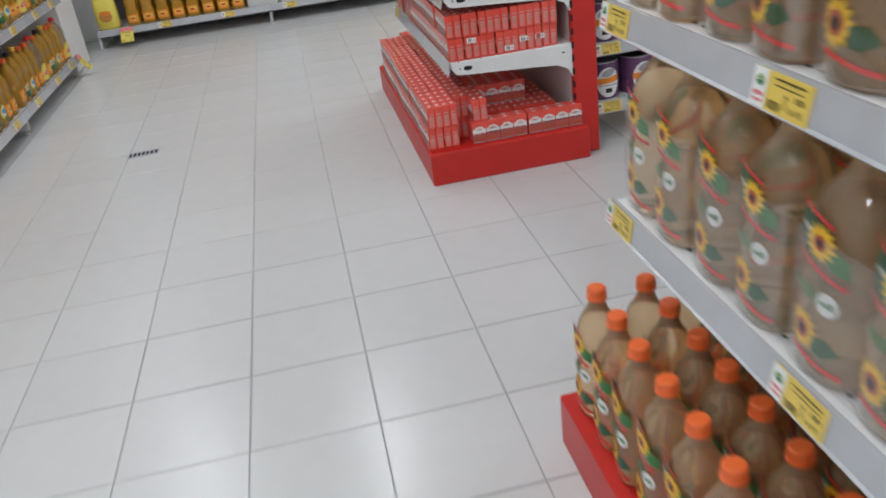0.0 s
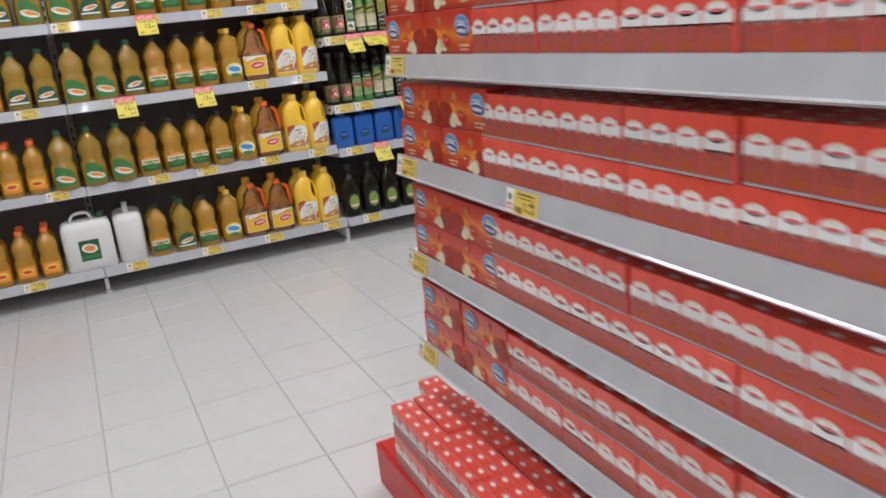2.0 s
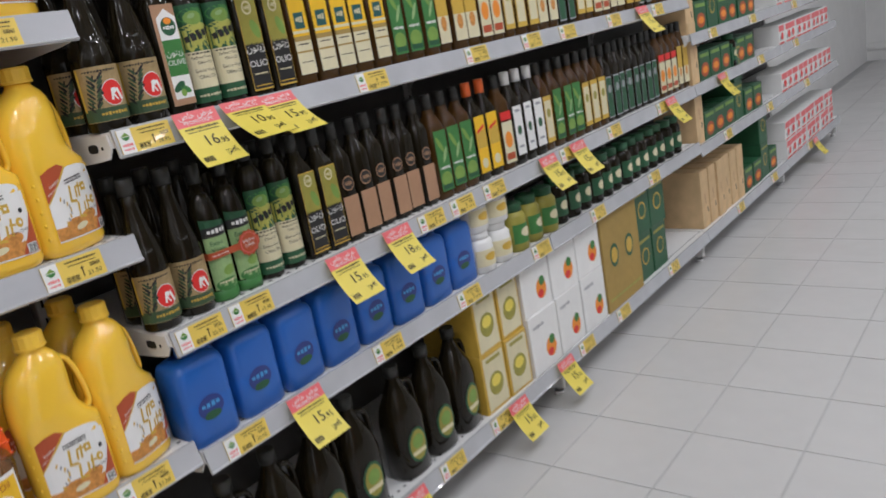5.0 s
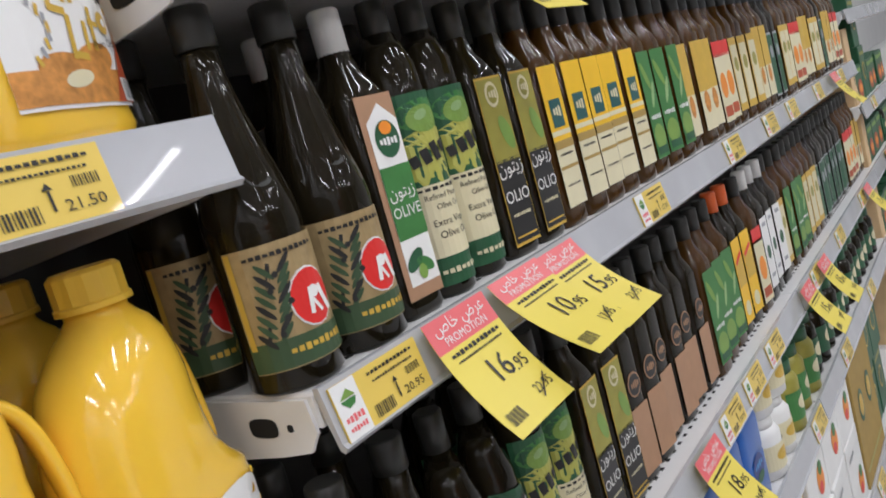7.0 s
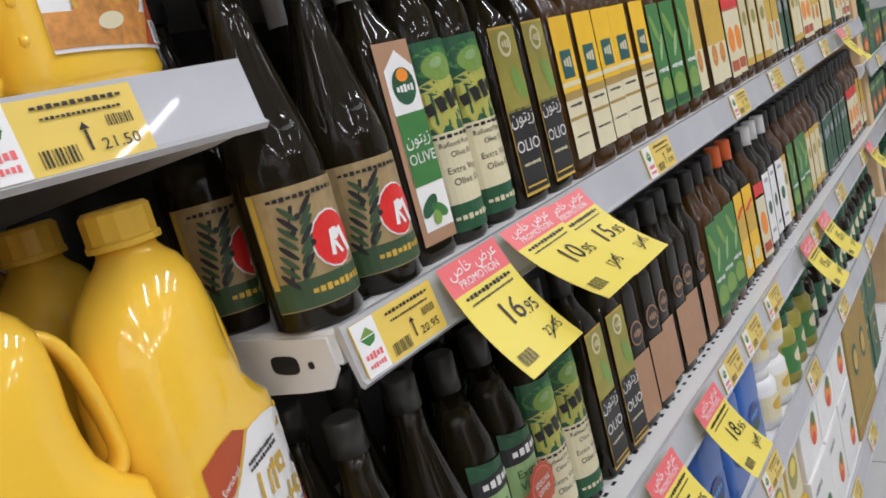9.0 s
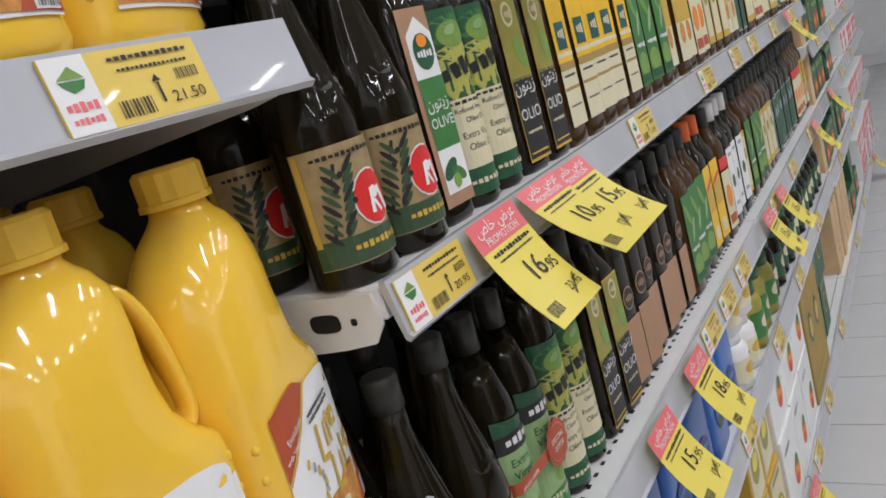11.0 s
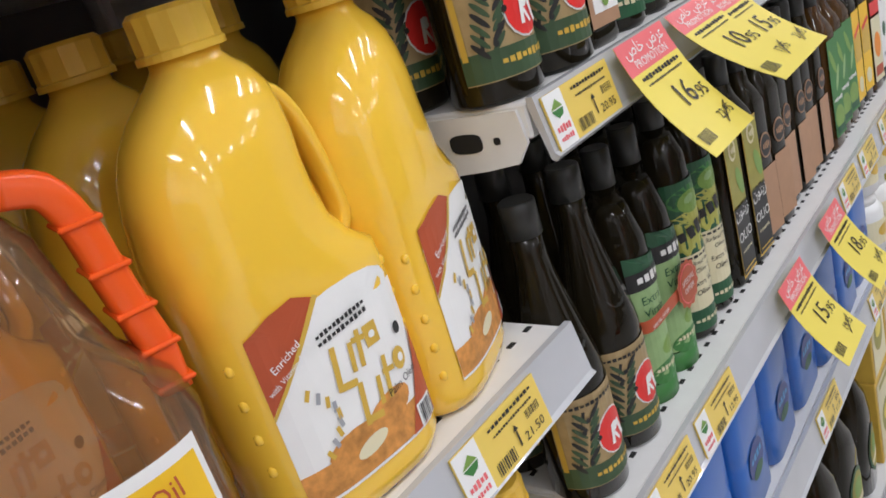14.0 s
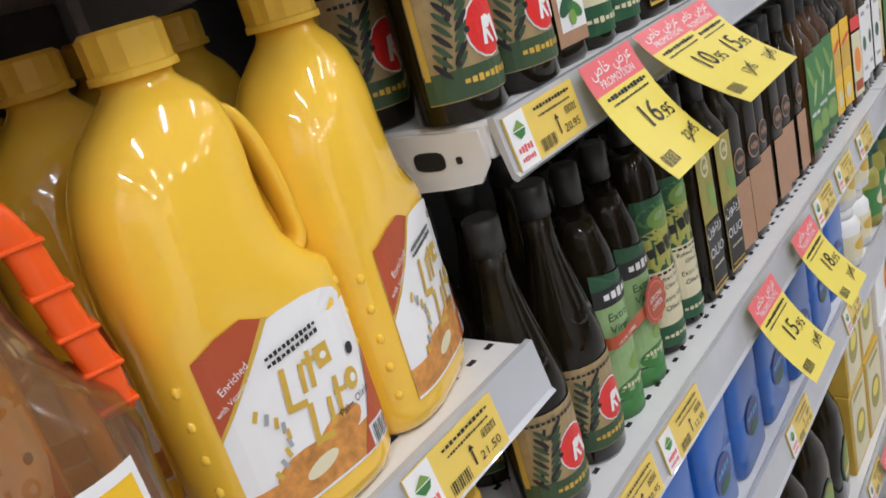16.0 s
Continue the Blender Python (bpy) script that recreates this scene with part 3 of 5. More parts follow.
def make_oil(kind):
    """Clear plastic cooking oil bottles of the oil bays."""
    root = new("oil_bottle")
    spec = {"corn": (AMBER, BCAP, 0.116, 0.285), "corn_green": (OLIVEOIL, DGREEN, 0.116, 0.285), "sun": (PALEOIL, RED, 0.11, 0.285), "yellow_cap": (AMBER, JUGCAP, 0.116, 0.29), "big": (OLIVEOIL, DGREEN, 0.128, 0.30), "orange": (AMBER, OCAP, 0.106, 0.27), "small": (JUG, OCAP, 0.084, 0.24), "pack": (PALEOIL, OCAP, 0.092, 0.285), "packbig": (PALEOIL, OCAP, 0.115, 0.303)}[kind]
    m, cm, w, h = spec
    k = h / 0.28
    rows = [(0.0, w * 0.86, w * 0.8, 2.6), (0.008, w, w * 0.93, 2.6), (0.05 * k, w, w * 0.93, 2.6), (0.11 * k, w * 0.98, w * 0.92, 2.6), (0.125 * k, w * 0.86, w * 0.82, 2.4), (0.142 * k, w * 0.84, w * 0.8, 2.4), (0.16 * k, w * 0.92, w * 0.86, 2.3), (0.182 * k, w * 0.94, w * 0.86, 2.2), (0.200 * k, w * 0.88, w * 0.82, 2.1), (0.216 * k, w * 0.74, w * 0.70, 2), (0.232 * k, w * 0.50, w * 0.48, 2), (0.250 * k, 0.031, 0.031, 2), (0.262 * k, 0.031, 0.031, 2)]
    body(root, rows, m, 20)
    screw_cap(root, h - 0.024, h, 0.0175, cm)
    on = oval_front(w + 0.0008, w * 0.93 + 0.0008, 2.6)
    u = w * 0.82
    if kind == "corn":
        sh = [("r", 0, 0.078, u, 0.03, CREAM), ("e", 0, 0.092, u * 0.8, 0.03, ORANGE), ("r", 0, 0.047, u, 0.034, DGREEN), ("e", 0, 0.055, u * 0.8, 0.03, GREEN, 0, 1)] + squiggle(0, 0.078, u * 0.8, 0.012, DGREEN, 2, 5)
    elif kind == "corn_green":
        sh = [("r", 0, 0.05, u, 0.05, DGREEN), ("e", 0, 0.082, u * 0.8, 0.045, DGREEN), ("e", 0, 0.062, u * 0.8, 0.024, WHITE, 14, 1), ("e", 0.005, 0.064, u * 0.5, 0.014, ORANGE, 14, 2), ("r", 0, 0.036, u, 0.008, WHITE, 0, 1)]
    elif kind == "sun":
        sh = [("e", 0, 0.075, u, 0.085, YCARD), ("r", 0, 0.045, u, 0.05, YCARD), ("e", 0, 0.06, u * 0.75, 0.03, WHITE, 8, 1), ("e", 0, 0.06, u * 0.7, 0.026, RED, 8, 2)] + squiggle(0, 0.06, u * 0.4, 0.01, WHITE, 3, 4, 8)
    elif kind == "yellow_cap":
        sh = [("e", 0, 0.072, u, 0.075, YCARD), ("e", 0, 0.075, u * 0.8, 0.05, WHITE, 0, 1), ("e", 0, 0.077, u * 0.7, 0.028, BLUEP, -10, 2), ("e", 0.0, 0.045, u * 0.6, 0.02, GREEN, 0, 2)]
        bm = bmesh.new()
        tube(bm, bend([(0.016, 0.245), (0.038, 0.235), (0.046, 0.2), (0.044, 0.16)]), 0.011, 0.016)
        part("handle", bm, JUGCAP, root)
    elif kind == "big":
        sh = [("p", 0, 0.07, u, 0.1, GREEN, 0, 0, ((-0.5, -0.5), (0.5, -0.5), (0.4, 0.2), (0.0, 0.52), (-0.4, 0.5))), ("e", 0, 0.058, u * 0.85, 0.034, WHITE, -14, 1), ("e", 0.004, 0.06, u * 0.55, 0.02, ORANGE, -14, 2)]
    elif kind in ("pack", "packbig"):
        petal = tuple(((0.5 if k % 2 else 0.33) * math.cos(k * math.pi / 13), (0.5 if k % 2 else 0.33) * math.sin(k * math.pi / 13)) for k in range(26))
        leaf = ((-0.5, -0.1), (-0.1, -0.45), (0.5, -0.5), (0.35, 0.2), (-0.2, 0.45))
        q = h / 0.285
        sh = [("p", -0.02, 0.178 * q, 0.052, 0.05, DGREEN, -14, 0, ((-0.5, -0.4), (0.5, -0.5), (0.5, 0.3), (-0.3, 0.5))), ("r", -0.004, 0.142 * q, u * 1.05, 0.006, RED, -16, 0), ("r", -0.010, 0.202 * q, u * 0.7, 0.005, RED, -16, 0),
              ("p", 0.004, 0.172 * q, 0.05, 0.05, YLAB, 0, 2, petal), ("e", 0.004, 0.172 * q, 0.020, 0.020, RUST, 0, 3), ("e", 0.004, 0.172 * q, 0.010, 0.010, BLACK, 0, 4), ("p", 0.030, 0.158 * q, 0.036, 0.03, GREEN, -10, 1, leaf),
              ("p", -0.014, 0.060 * q, 0.056, 0.056, YLAB, 20, 1, petal), ("e", -0.014, 0.060 * q, 0.026, 0.026, RUST, 0, 2), ("e", -0.014, 0.060 * q, 0.014, 0.014, BLACK, 0, 3), ("p", 0.02, 0.052 * q, 0.036, 0.03, DGREEN, 30, 2, leaf), ("r", 0.006, 0.026 * q, u * 0.9, 0.006, RED, -10, 0), ("e", 0.022, 0.105 * q, 0.03, 0.03, WHITE, 0, 1)]
        sh += squiggle(-0.016, 0.180 * q, 0.032, 0.010, WHITE, 1, 4, -16) + squiggle(-0.010, 0.110 * q, u * 0.55, 0.020, GREEN, 1, 5, -12) + squiggle(0.022, 0.105 * q, 0.02, 0.010, GREEN, 2, 3)
    else:
        sh = [("r", 0, 0.06, u, 0.06, ORANGE), ("e", 0, 0.062, u * 0.8, 0.035, YCARD, 0, 1), ("e", 0, 0.06, u * 0.5, 0.018, RED, 0, 2)]
    printed("label", on, sh, root)
    words = {"corn": "amber corn oil bottle with cream and green label", "corn_green": "greenish oil bottle with dark green label and cap", "sun": "pale sunflower oil bottle with red cap and yellow label", "yellow_cap": "amber oil bottle with yellow cap and grip", "big": "large oil bottle with slanted green label", "orange": "amber oil bottle with orange cap and label", "small": "small yellow oil bottle with orange label", "pack": "clear sunflower oil bottle with orange cap and sunflower label", "packbig": "large clear sunflower oil bottle"}
    tagged(root, words[kind], "oil bottle", kind.replace("_", " ") + " oil bottles")
    return root


def make_tin():
    root = new("oil_canister")
    m = WHITEJ
    bm = bmesh.new()
    loft(bm, [ring(z, wx, wy, 5, 24) for z, wx, wy in ((0, 0.235, 0.135), (0.01, 0.25, 0.15), (0.22, 0.25, 0.15), (0.25, 0.235, 0.14), (0.262, 0.2, 0.1))])
    part("body", bm, m, root)
    bm = bmesh.new()
    tube(bm, bend([(-0.07, 0.245), (-0.05, 0.292), (0.02, 0.297), (0.04, 0.25)]), 0.016, 0.03)
    part("handle", bm, m, root)
    bm = bmesh.new()
    loft(bm, [ring(z, 0.04, 0.04, 2, 18, 0.085) for z in (0.25, 0.292)])
    part("cap", bm, DGREEN, root, "dark green cap")
    printed("label", flat_front(0.1505), [("r", 0, 0.11, 0.1, 0.11, DGREEN), ("e", 0, 0.12, 0.08, 0.05, WHITE, -12, 1), ("e", 0, 0.12, 0.055, 0.03, ORANGE, -12, 2), ("r", 0, 0.075, 0.1, 0.02, GREEN, 0, 1)], root)
    tagged(root, "large white plastic oil canister with green label", "canister", "white oil canisters")
    return root


def round_glass(root, w, h, m, neck=0.028, shoulder=0.6):
    s = h * shoulder
    rows = [(0.0, w * 0.86, w * 0.86, 2), (0.005, w, w, 2), (s * 0.85, w, w, 2), (s, w * 0.93, w * 0.93, 2), (s + (h - s) * 0.25, w * 0.7, w * 0.7, 2), (s + (h - s) * 0.5, w * 0.48, w * 0.48, 2), (h - 0.05, neck, neck, 2), (h - 0.022, neck * 0.95, neck * 0.95, 2)]
    body(root, rows, m, 24)


def square_glass(root, w, h, m, neck=0.026, p=6):
    s = h * 0.70
    rows = [(0.0, w * 0.9, w * 0.9, p), (0.006, w, w, p), (s, w, w, p), (s + 0.012, w * 0.9, w * 0.9, p * 0.7), (s + 0.028, w * 0.58, w * 0.58, 3), (s + 0.042, neck + 0.004, neck + 0.004, 2), (h - 0.03, neck, neck, 2), (h - 0.02, neck, neck, 2)]
    body(root, rows, m, 28)


def plain_cap(root, h, r, hh, m, label=""):
    part("cap", loft(bmesh.new(), [ring(z, d, d, 2, 18) for z, d in ((h - hh, 2 * r), (h - 0.002, 2 * r), (h, 2 * r - 0.004))]), m, root, label)


def make_olive(kind):
    """Glass olive oil bottles of the dark bays."""
    root = new("olive_oil_bottle")
    w, h = 0.060, 0.285
    words = ""
    if kind == "rs":
        w, h = 0.076, 0.292
        def fluted(z, d, deep):
            return [((d / 2 * (1 + deep * math.cos(12 * t))) * math.cos(t), (d / 2 * (1 + deep * math.cos(12 * t))) * math.sin(t), z) for t in (2 * math.pi * i / 72 for i in range(72))]
        part("body", loft(bmesh.new(), [fluted(z, d, e) for z, d, e in ((0, w * 0.86, 0), (0.005, w, 0), (0.118, w, 0), (0.124, w * 1.01, 0), (0.136, w * 0.97, 0.0), (0.150, w * 0.90, 0.012), (0.175, w * 0.74, 0.02), (0.200, w * 0.58, 0.025), (0.222, w * 0.46, 0.02), (0.240, 0.030, 0.0), (0.270, 0.0285, 0.0))]), GLASSD, root)
        plain_cap(root, h, 0.0165, 0.032, BCAP)
        sh = [("r", 0, 0.066, 0.09, 0.094, KHAKI), ("r", 0, 0.031, 0.09, 0.022, MOSS, 0, 1), ("r", -0.041, 0.075, 0.005, 0.074, GOLD, 0, 1), ("e", 0.014, 0.066, 0.040, 0.046, WHITE, 0, 2), ("e", 0.014, 0.066, 0.037, 0.043, RED, 0, 3), ("r", -0.02, 0.07, 0.003, 0.06, BLACK, -14, 1)]
        for k in range(16):
            sh.append(("e", -0.021 + 0.0008 * k + (0.007 if k % 2 else -0.007), 0.043 + k * 0.0036, 0.018, 0.0042, MOSS if k % 3 else BLACK, 48 if k % 2 else 132, 2))
        sh += [("e", -0.016 + 0.012 * (k % 3) / 2, 0.046 + 0.011 * k, 0.0045, 0.005, BLACK, 0, 3) for k in range(5)]
        sh += [("r", 0.011, 0.063, 0.004, 0.02, WHITE, -8, 4), ("e", 0.015, 0.069, 0.009, 0.010, WHITE, 0, 4), ("r", 0.016, 0.058, 0.003, 0.012, WHITE, 30, 4), ("r", 0.024, 0.062, 0.005, 0.022, WHITE, 18, 4)]
        sh += squiggle(0.01, 0.032, 0.05, 0.006, GOLD, 2, 9) + squiggle(0, 0.105, 0.06, 0.004, BLACK, 2, 12)
        printed("label", round_front(w / 2 + 0.0004), sh, root, "khaki label with red oval and olive sprig")
        sh = [("e", 0.004, 0.166, 0.03, 0.034, GLASSD, 0, 1), ("e", 0.004, 0.166, 0.024, 0.027, BCAP, 0, 2), ("e", 0.004, 0.166, 0.017, 0.02, GLASSD, 0, 3)]
        cone = lambda u, v, o: ((0.0335 + o - (v - 0.15) * 0.35) * math.sin(u / 0.03), -(0.0335 + o - (v - 0.15) * 0.35) * math.cos(u / 0.03), v)
        printed("medallion", cone, sh, root, "embossed glass medallion")
        words = "dark glass olive oil bottle with khaki and red label"
    else:
        cfg = {
            "victoria": (GLASSD, WHITE, "tall dark olive oil bottle with white cap and green label"),
            "zaitooni": (GLASSD, BCAP, "dark olive oil bottle with green and cream label"),
            "olio": (GLASSD, BCAP, "dark olive oil bottle with olive green photo label"),
            "yellow": (GLASSB, BCAP, "brown olive oil bottle with yellow and cream label"),
            "leaf": (GLASSB, BCAP, "brown olive oil bottle with bright green label"),
            "amber": (GLASSB, BCAP, "brown olive oil bottle with orange and cream label"),
            "kraft": (GLASSD, BCAP, "black glass olive oil bottle with kraft brown label"),
            "orangecap": (GLASSD, OCAP, "dark olive oil bottle with orange cap and label"),
            "whitecap": (GLASSD, WHITE, "dark olive oil bottle with white cap and white label"),
            "red": (GLASSB, BCAP, "brown olive oil bottle with red band and cream label"),
            "darkslim": (GLASSD, BCAP, "slim dark olive oil bottle with grey green label"),
            "goldlab": (GLASSB, BCAP, "brown olive oil bottle with pale gold label"),
            "rahma": (GLASSD, BCAP, "dark olive oil bottle with green meadow label and red seal")}
        gm, cm, words = cfg[kind]
        if kind in ("darkslim", "kraft"):
            w = 0.054
        if kind in ("rahma", "zaitooni"):
            w, h = (0.064, 0.283) if kind == "rahma" else (0.060, 0.290)
            round_glass(root, w, h, gm, 0.028, 0.66 if kind == "rahma" else 0.78)
        else:
            square_glass(root, w, h, gm, p=4)
        plain_cap(root, h, 0.0145, 0.04, cm)
        u = w * (1.25 if kind == "zaitooni" else 0.78)
        sh = {
            "victoria": [("r", 0, 0.11, u, 0.185, BROWN), ("p", 0.003, 0.112, u * 0.84, 0.165, WHITE, 0, 1, ((-0.5, -0.5), (0.5, -0.5), (0.5, 0.4), (0.0, 0.5), (-0.5, 0.4))), ("r", 0.003, 0.105, u * 0.84, 0.066, GREEN, 0, 2), ("e", 0.004, 0.162, u * 0.66, 0.034, DGREEN, 0, 2), ("e", 0.004, 0.172, u * 0.34, 0.012, ORANGE, 0, 3), ("tOLIVE", 0.003, 0.096, 0, 0.014, WHITE, 0, 3), ("t\uFEE5\uFEEE\uFE98\uFEF3\uFEAF", 0.003, 0.114, 0, 0.016, WHITE, 0, 3), ("e", -0.004, 0.052, u * 0.6, 0.014, DGREEN, 35, 2), ("e", 0.008, 0.046, u * 0.5, 0.012, GREEN, -30, 2), ("e", 0.002, 0.040, u * 0.24, 0.014, LGREEN, 0, 3)] + squiggle(0.004, 0.160, u * 0.5, 0.008, WHITE, 3, 5),
            "zaitooni": [("r", 0, 0.105, u, 0.185, DGREEN), ("e", 0, 0.176, u * 0.9, 0.03, GREEN, 0, 1), ("p", 0, 0.138, u, 0.056, LIME, 0, 1, ((-0.5, -0.5), (0.5, -0.5), (0.5, 0.3), (0.0, 0.5), (-0.5, 0.3))), ("e", -0.003, 0.172, u * 0.5, 0.026, LGREEN, 0, 2), ("e", -0.006, 0.176, u * 0.2, 0.009, MEADOW, 20, 3), ("r", 0, 0.075, u, 0.070, CREAM, 0, 1), ("tRefined Pomace", 0, 0.098, 0, 0.0075, BLACK, 0, 2), ("tOlive Oil", 0, 0.088, 0, 0.008, BLACK, 0, 2), ("tExtra Virgin", 0, 0.073, 0, 0.0092, BLACK, 0, 2), ("tOlive Oil", 0, 0.061, 0, 0.010, BLACK, 0, 2)] + squiggle(0, 0.140, u * 0.8, 0.020, BLACK, 3, 5, 15) + squiggle(0, 0.106, u * 0.8, 0.004, BLACK, 2, 8) + squiggle(0, 0.026, u * 0.7, 0.006, CREAM, 2, 8),
            "olio": [("r", 0, 0.105, u, 0.185, GOLD), ("r", 0, 0.150, u * 0.95, 0.09, OLIVE, 0, 1), ("e", 0.010, 0.135, u * 0.4, 0.04, LGREEN, 20, 2), ("e", 0, 0.178, u * 0.5, 0.028, CREAM, 0, 2), ("e", 0, 0.178, u * 0.36, 0.020, OLIVE, 0, 3), ("r", 0, 0.062, u * 0.95, 0.092, BLACK, 0, 1), ("tOLIO", 0, 0.066, 0, 0.019, WHITE, 0, 3), ("t\uFEE5\uFEEE\uFE98\uFEF3\uFEAF", 0, 0.098, 0, 0.021, WHITE, 0, 3), ("r", 0, 0.022, u * 0.8, 0.002, GOLD, 0, 2)] + squiggle(0, 0.046, u * 0.7, 0.004, CREAM, 2, 9) + squiggle(0, 0.178, u * 0.3, 0.010, CREAM, 4, 3),
            "yellow": [("r", 0, 0.150, u, 0.092, YLAB), ("r", 0, 0.100, u, 0.010, CARDB, 0, 1), ("r", 0, 0.060, u, 0.072, CREAM), ("r", 0, 0.138, u * 0.6, 0.034, TEAL, 0, 1), ("r", 0, 0.114, u, 0.006, CREAM, 0, 1), ("r", 0, 0.072, u * 0.96, 0.004, CARDB, 0, 1)] + squiggle(0, 0.140, u * 0.42, 0.014, CREAM, 2, 3) + squiggle(0, 0.088, u * 0.7, 0.004, BLACK, 1, 7) + squiggle(0, 0.050, u * 0.7, 0.003, BLACK, 1, 9),
            "leaf": [("r", 0, 0.105, u, 0.165, GREEN), ("e", -0.006, 0.15, u * 0.28, 0.05, LGREEN, 30, 1), ("e", 0.008, 0.12, u * 0.22, 0.045, MEADOW, -25, 1), ("e", 0, 0.055, u * 0.9, 0.04, LGREEN, 0, 1), ("r", 0, 0.034, u * 0.8, 0.012, DGREEN, 0, 2)] + squiggle(0, 0.086, u * 0.8, 0.008, WHITE, 2, 6),
            "amber": [("r", 0, 0.14, u, 0.09, GOLD), ("r", 0, 0.06, u, 0.07, CREAM), ("e", 0, 0.075, u * 0.5, 0.04, FOOD, 0, 1), ("r", 0, 0.165, u * 0.8, 0.012, GOLD, 0, 1)],
            "kraft": [("r", 0, 0.062, u * 1.08, 0.095, BROWN), ("e", 0, 0.14, u * 0.8, 0.035, BROWN, 0, 0), ("e", 0, 0.14, u * 0.7, 0.03, BLACK, 0, 1)] + squiggle(0, 0.14, u * 0.5, 0.012, BROWN, 2, 4),
            "orangecap": [("r", 0, 0.105, u, 0.165, YLAB), ("r", 0, 0.12, u * 0.9, 0.05, GOLD, 0, 1), ("r", 0, 0.15, u * 0.8, 0.008, RED, 25, 2), ("e", 0, 0.05, u * 0.6, 0.03, CREAM, 0, 1)],
            "whitecap": [("r", 0, 0.105, u * 0.9, 0.15, WHITE), ("e", 0, 0.105, u * 0.45, 0.03, DGREEN, 0, 1), ("r", 0, 0.165, u * 0.5, 0.008, GREY, 0, 1), ("r", 0, 0.055, u * 0.5, 0.008, GREY, 0, 1)],
            "red": [("r", 0, 0.085, u, 0.13, CREAM), ("r", 0, 0.16, u, 0.03, RED), ("e", 0, 0.09, u * 0.7, 0.05, ORANGE, 0, 1), ("r", 0, 0.04, u * 0.8, 0.02, RUST, 0, 1)],
            "darkslim": [("r", 0, 0.09, u * 0.9, 0.15, GREY), ("r", 0, 0.09, u * 0.8, 0.14, DGREEN, 0, 1), ("e", 0, 0.12, u * 0.5, 0.03, GREY, 0, 2)],
            "goldlab": [("r", 0, 0.1, u, 0.15, GOLD), ("r", 0, 0.1, u * 0.8, 0.12, CREAM, 0, 1), ("e", 0, 0.12, u * 0.5, 0.03, OLIVE, 0, 2)],
            "rahma": [("r", 0, 0.090, 0.062, 0.128, MEADOW), ("p", 0, 0.158, 0.062, 0.03, DGREEN, 0, 1, ((-0.5, -0.5), (0.5, -0.5), (0.5, 0.15), (-0.5, 0.5))), ("r", 0, 0.145, 0.062, 0.020, BLACK, 0, 2), ("e", 0, 0.034, 0.055, 0.026, GREEN, 0, 1), ("e", 0.008, 0.062, 0.03, 0.02, LGREEN, 10, 1), ("tExtra", -0.006, 0.122, 0, 0.013, DGREEN, 0, 2), ("tVirgin", -0.004, 0.108, 0, 0.013, DGREEN, 0, 2)] + squiggle(0, 0.146, 0.042, 0.011, WHITE, 3, 5) + squiggle(0, 0.040, 0.04, 0.006, CREAM, 2, 8)}[kind]
        if kind == "rahma":
            part("base_wrap", loft(bmesh.new(), [ring(z, w + 0.002, w + 0.002, 2, 24) for z in (0.001, 0.012, 0.024)], 0), GREEN, root, "bright green wrap round the foot")
            printed("label", round_front(w / 2 + 0.0006), sh, root, "pale green meadow label")
        elif kind == "zaitooni":
            printed("label", round_front(w / 2 + 0.0006), sh, root, "green and cream wrap label")
        else:
            printed("label", flat_front(w + 0.0006), sh, root)
    tagged(root, words, "oil bottle", kind + " olive oil bottles")
    return root


def make_seal_band():
    """The red offer band round a pair of bottles."""
    root = new("offer_band")
    bm = bmesh.new()
    loft(bm, [ring(z, 0.134, 0.07, 7, 28) for z in (0.092, 0.1, 0.106)], 0, False, False)
    part("band", bm, RUST, root)
    pts = [((0.5 if k % 2 else 0.44) * math.cos(k * math.pi / 12), (0.5 if k % 2 else 0.44) * math.sin(k * math.pi / 12)) for k in range(24)]
    sh = [("p", 0.03, 0.1, 0.056, 0.056, RUST, 0, 2, tuple(pts)), ("e", 0.03, 0.1, 0.044, 0.044, PINK, 0, 3), ("e", 0.03, 0.1, 0.041, 0.041, RUST, 0, 4), ("tSPECIAL", 0.03, 0.105, 0, 0.009, WHITE, 0, 5), ("tOFFER", 0.03, 0.095, 0, 0.009, WHITE, 0, 5), ("tSPECIAL OFFER", -0.044, 0.099, 0, 0.006, WHITE, 0, 3)]
    printed("seal", flat_front(0.0705), sh, root, "round red special offer seal")
    tagged(root, "red special offer band round two oil bottles", "offer band")
    return root


def make_blue_jug():
    root = new("blue_jug")
    w, d = 0.115, 0.09
    body(root, [(0, w * 0.9, d * 0.9, 6), (0.006, w, d, 6), (0.085, w, d, 6), (0.09, w * 0.975, d * 0.97, 6), (0.096, w, d, 6), (0.155, w, d, 6), (0.170, w * 0.93, d * 0.92, 5), (0.177, w * 0.7, d * 0.75, 4), (0.18, 0.05, 0.05, 2)], BLUEJ, 24)
    bm = bmesh.new()
    tube(bm, bend([(0.02, 0.172), (0.045, 0.178), (0.056, 0.16), (0.052, 0.12)]), 0.013, 0.022)
    part("handle", bm, BLUEJ, root)
    plain_cap(root, 0.205, 0.022, 0.028, BLUEJ)
    sh = [("e", -0.004, 0.075, 0.06, 0.05, NAVY), ("e", -0.004, 0.058, 0.04, 0.018, DGREEN, 0, 1)] + squiggle(-0.004, 0.08, 0.045, 0.012, BLUEP, 1, 4)
    printed("label", flat_front(d + 0.0008), sh, root)
    tagged(root, "blue plastic oil jug with small grip", "oil jug", "blue oil jugs")
    return root


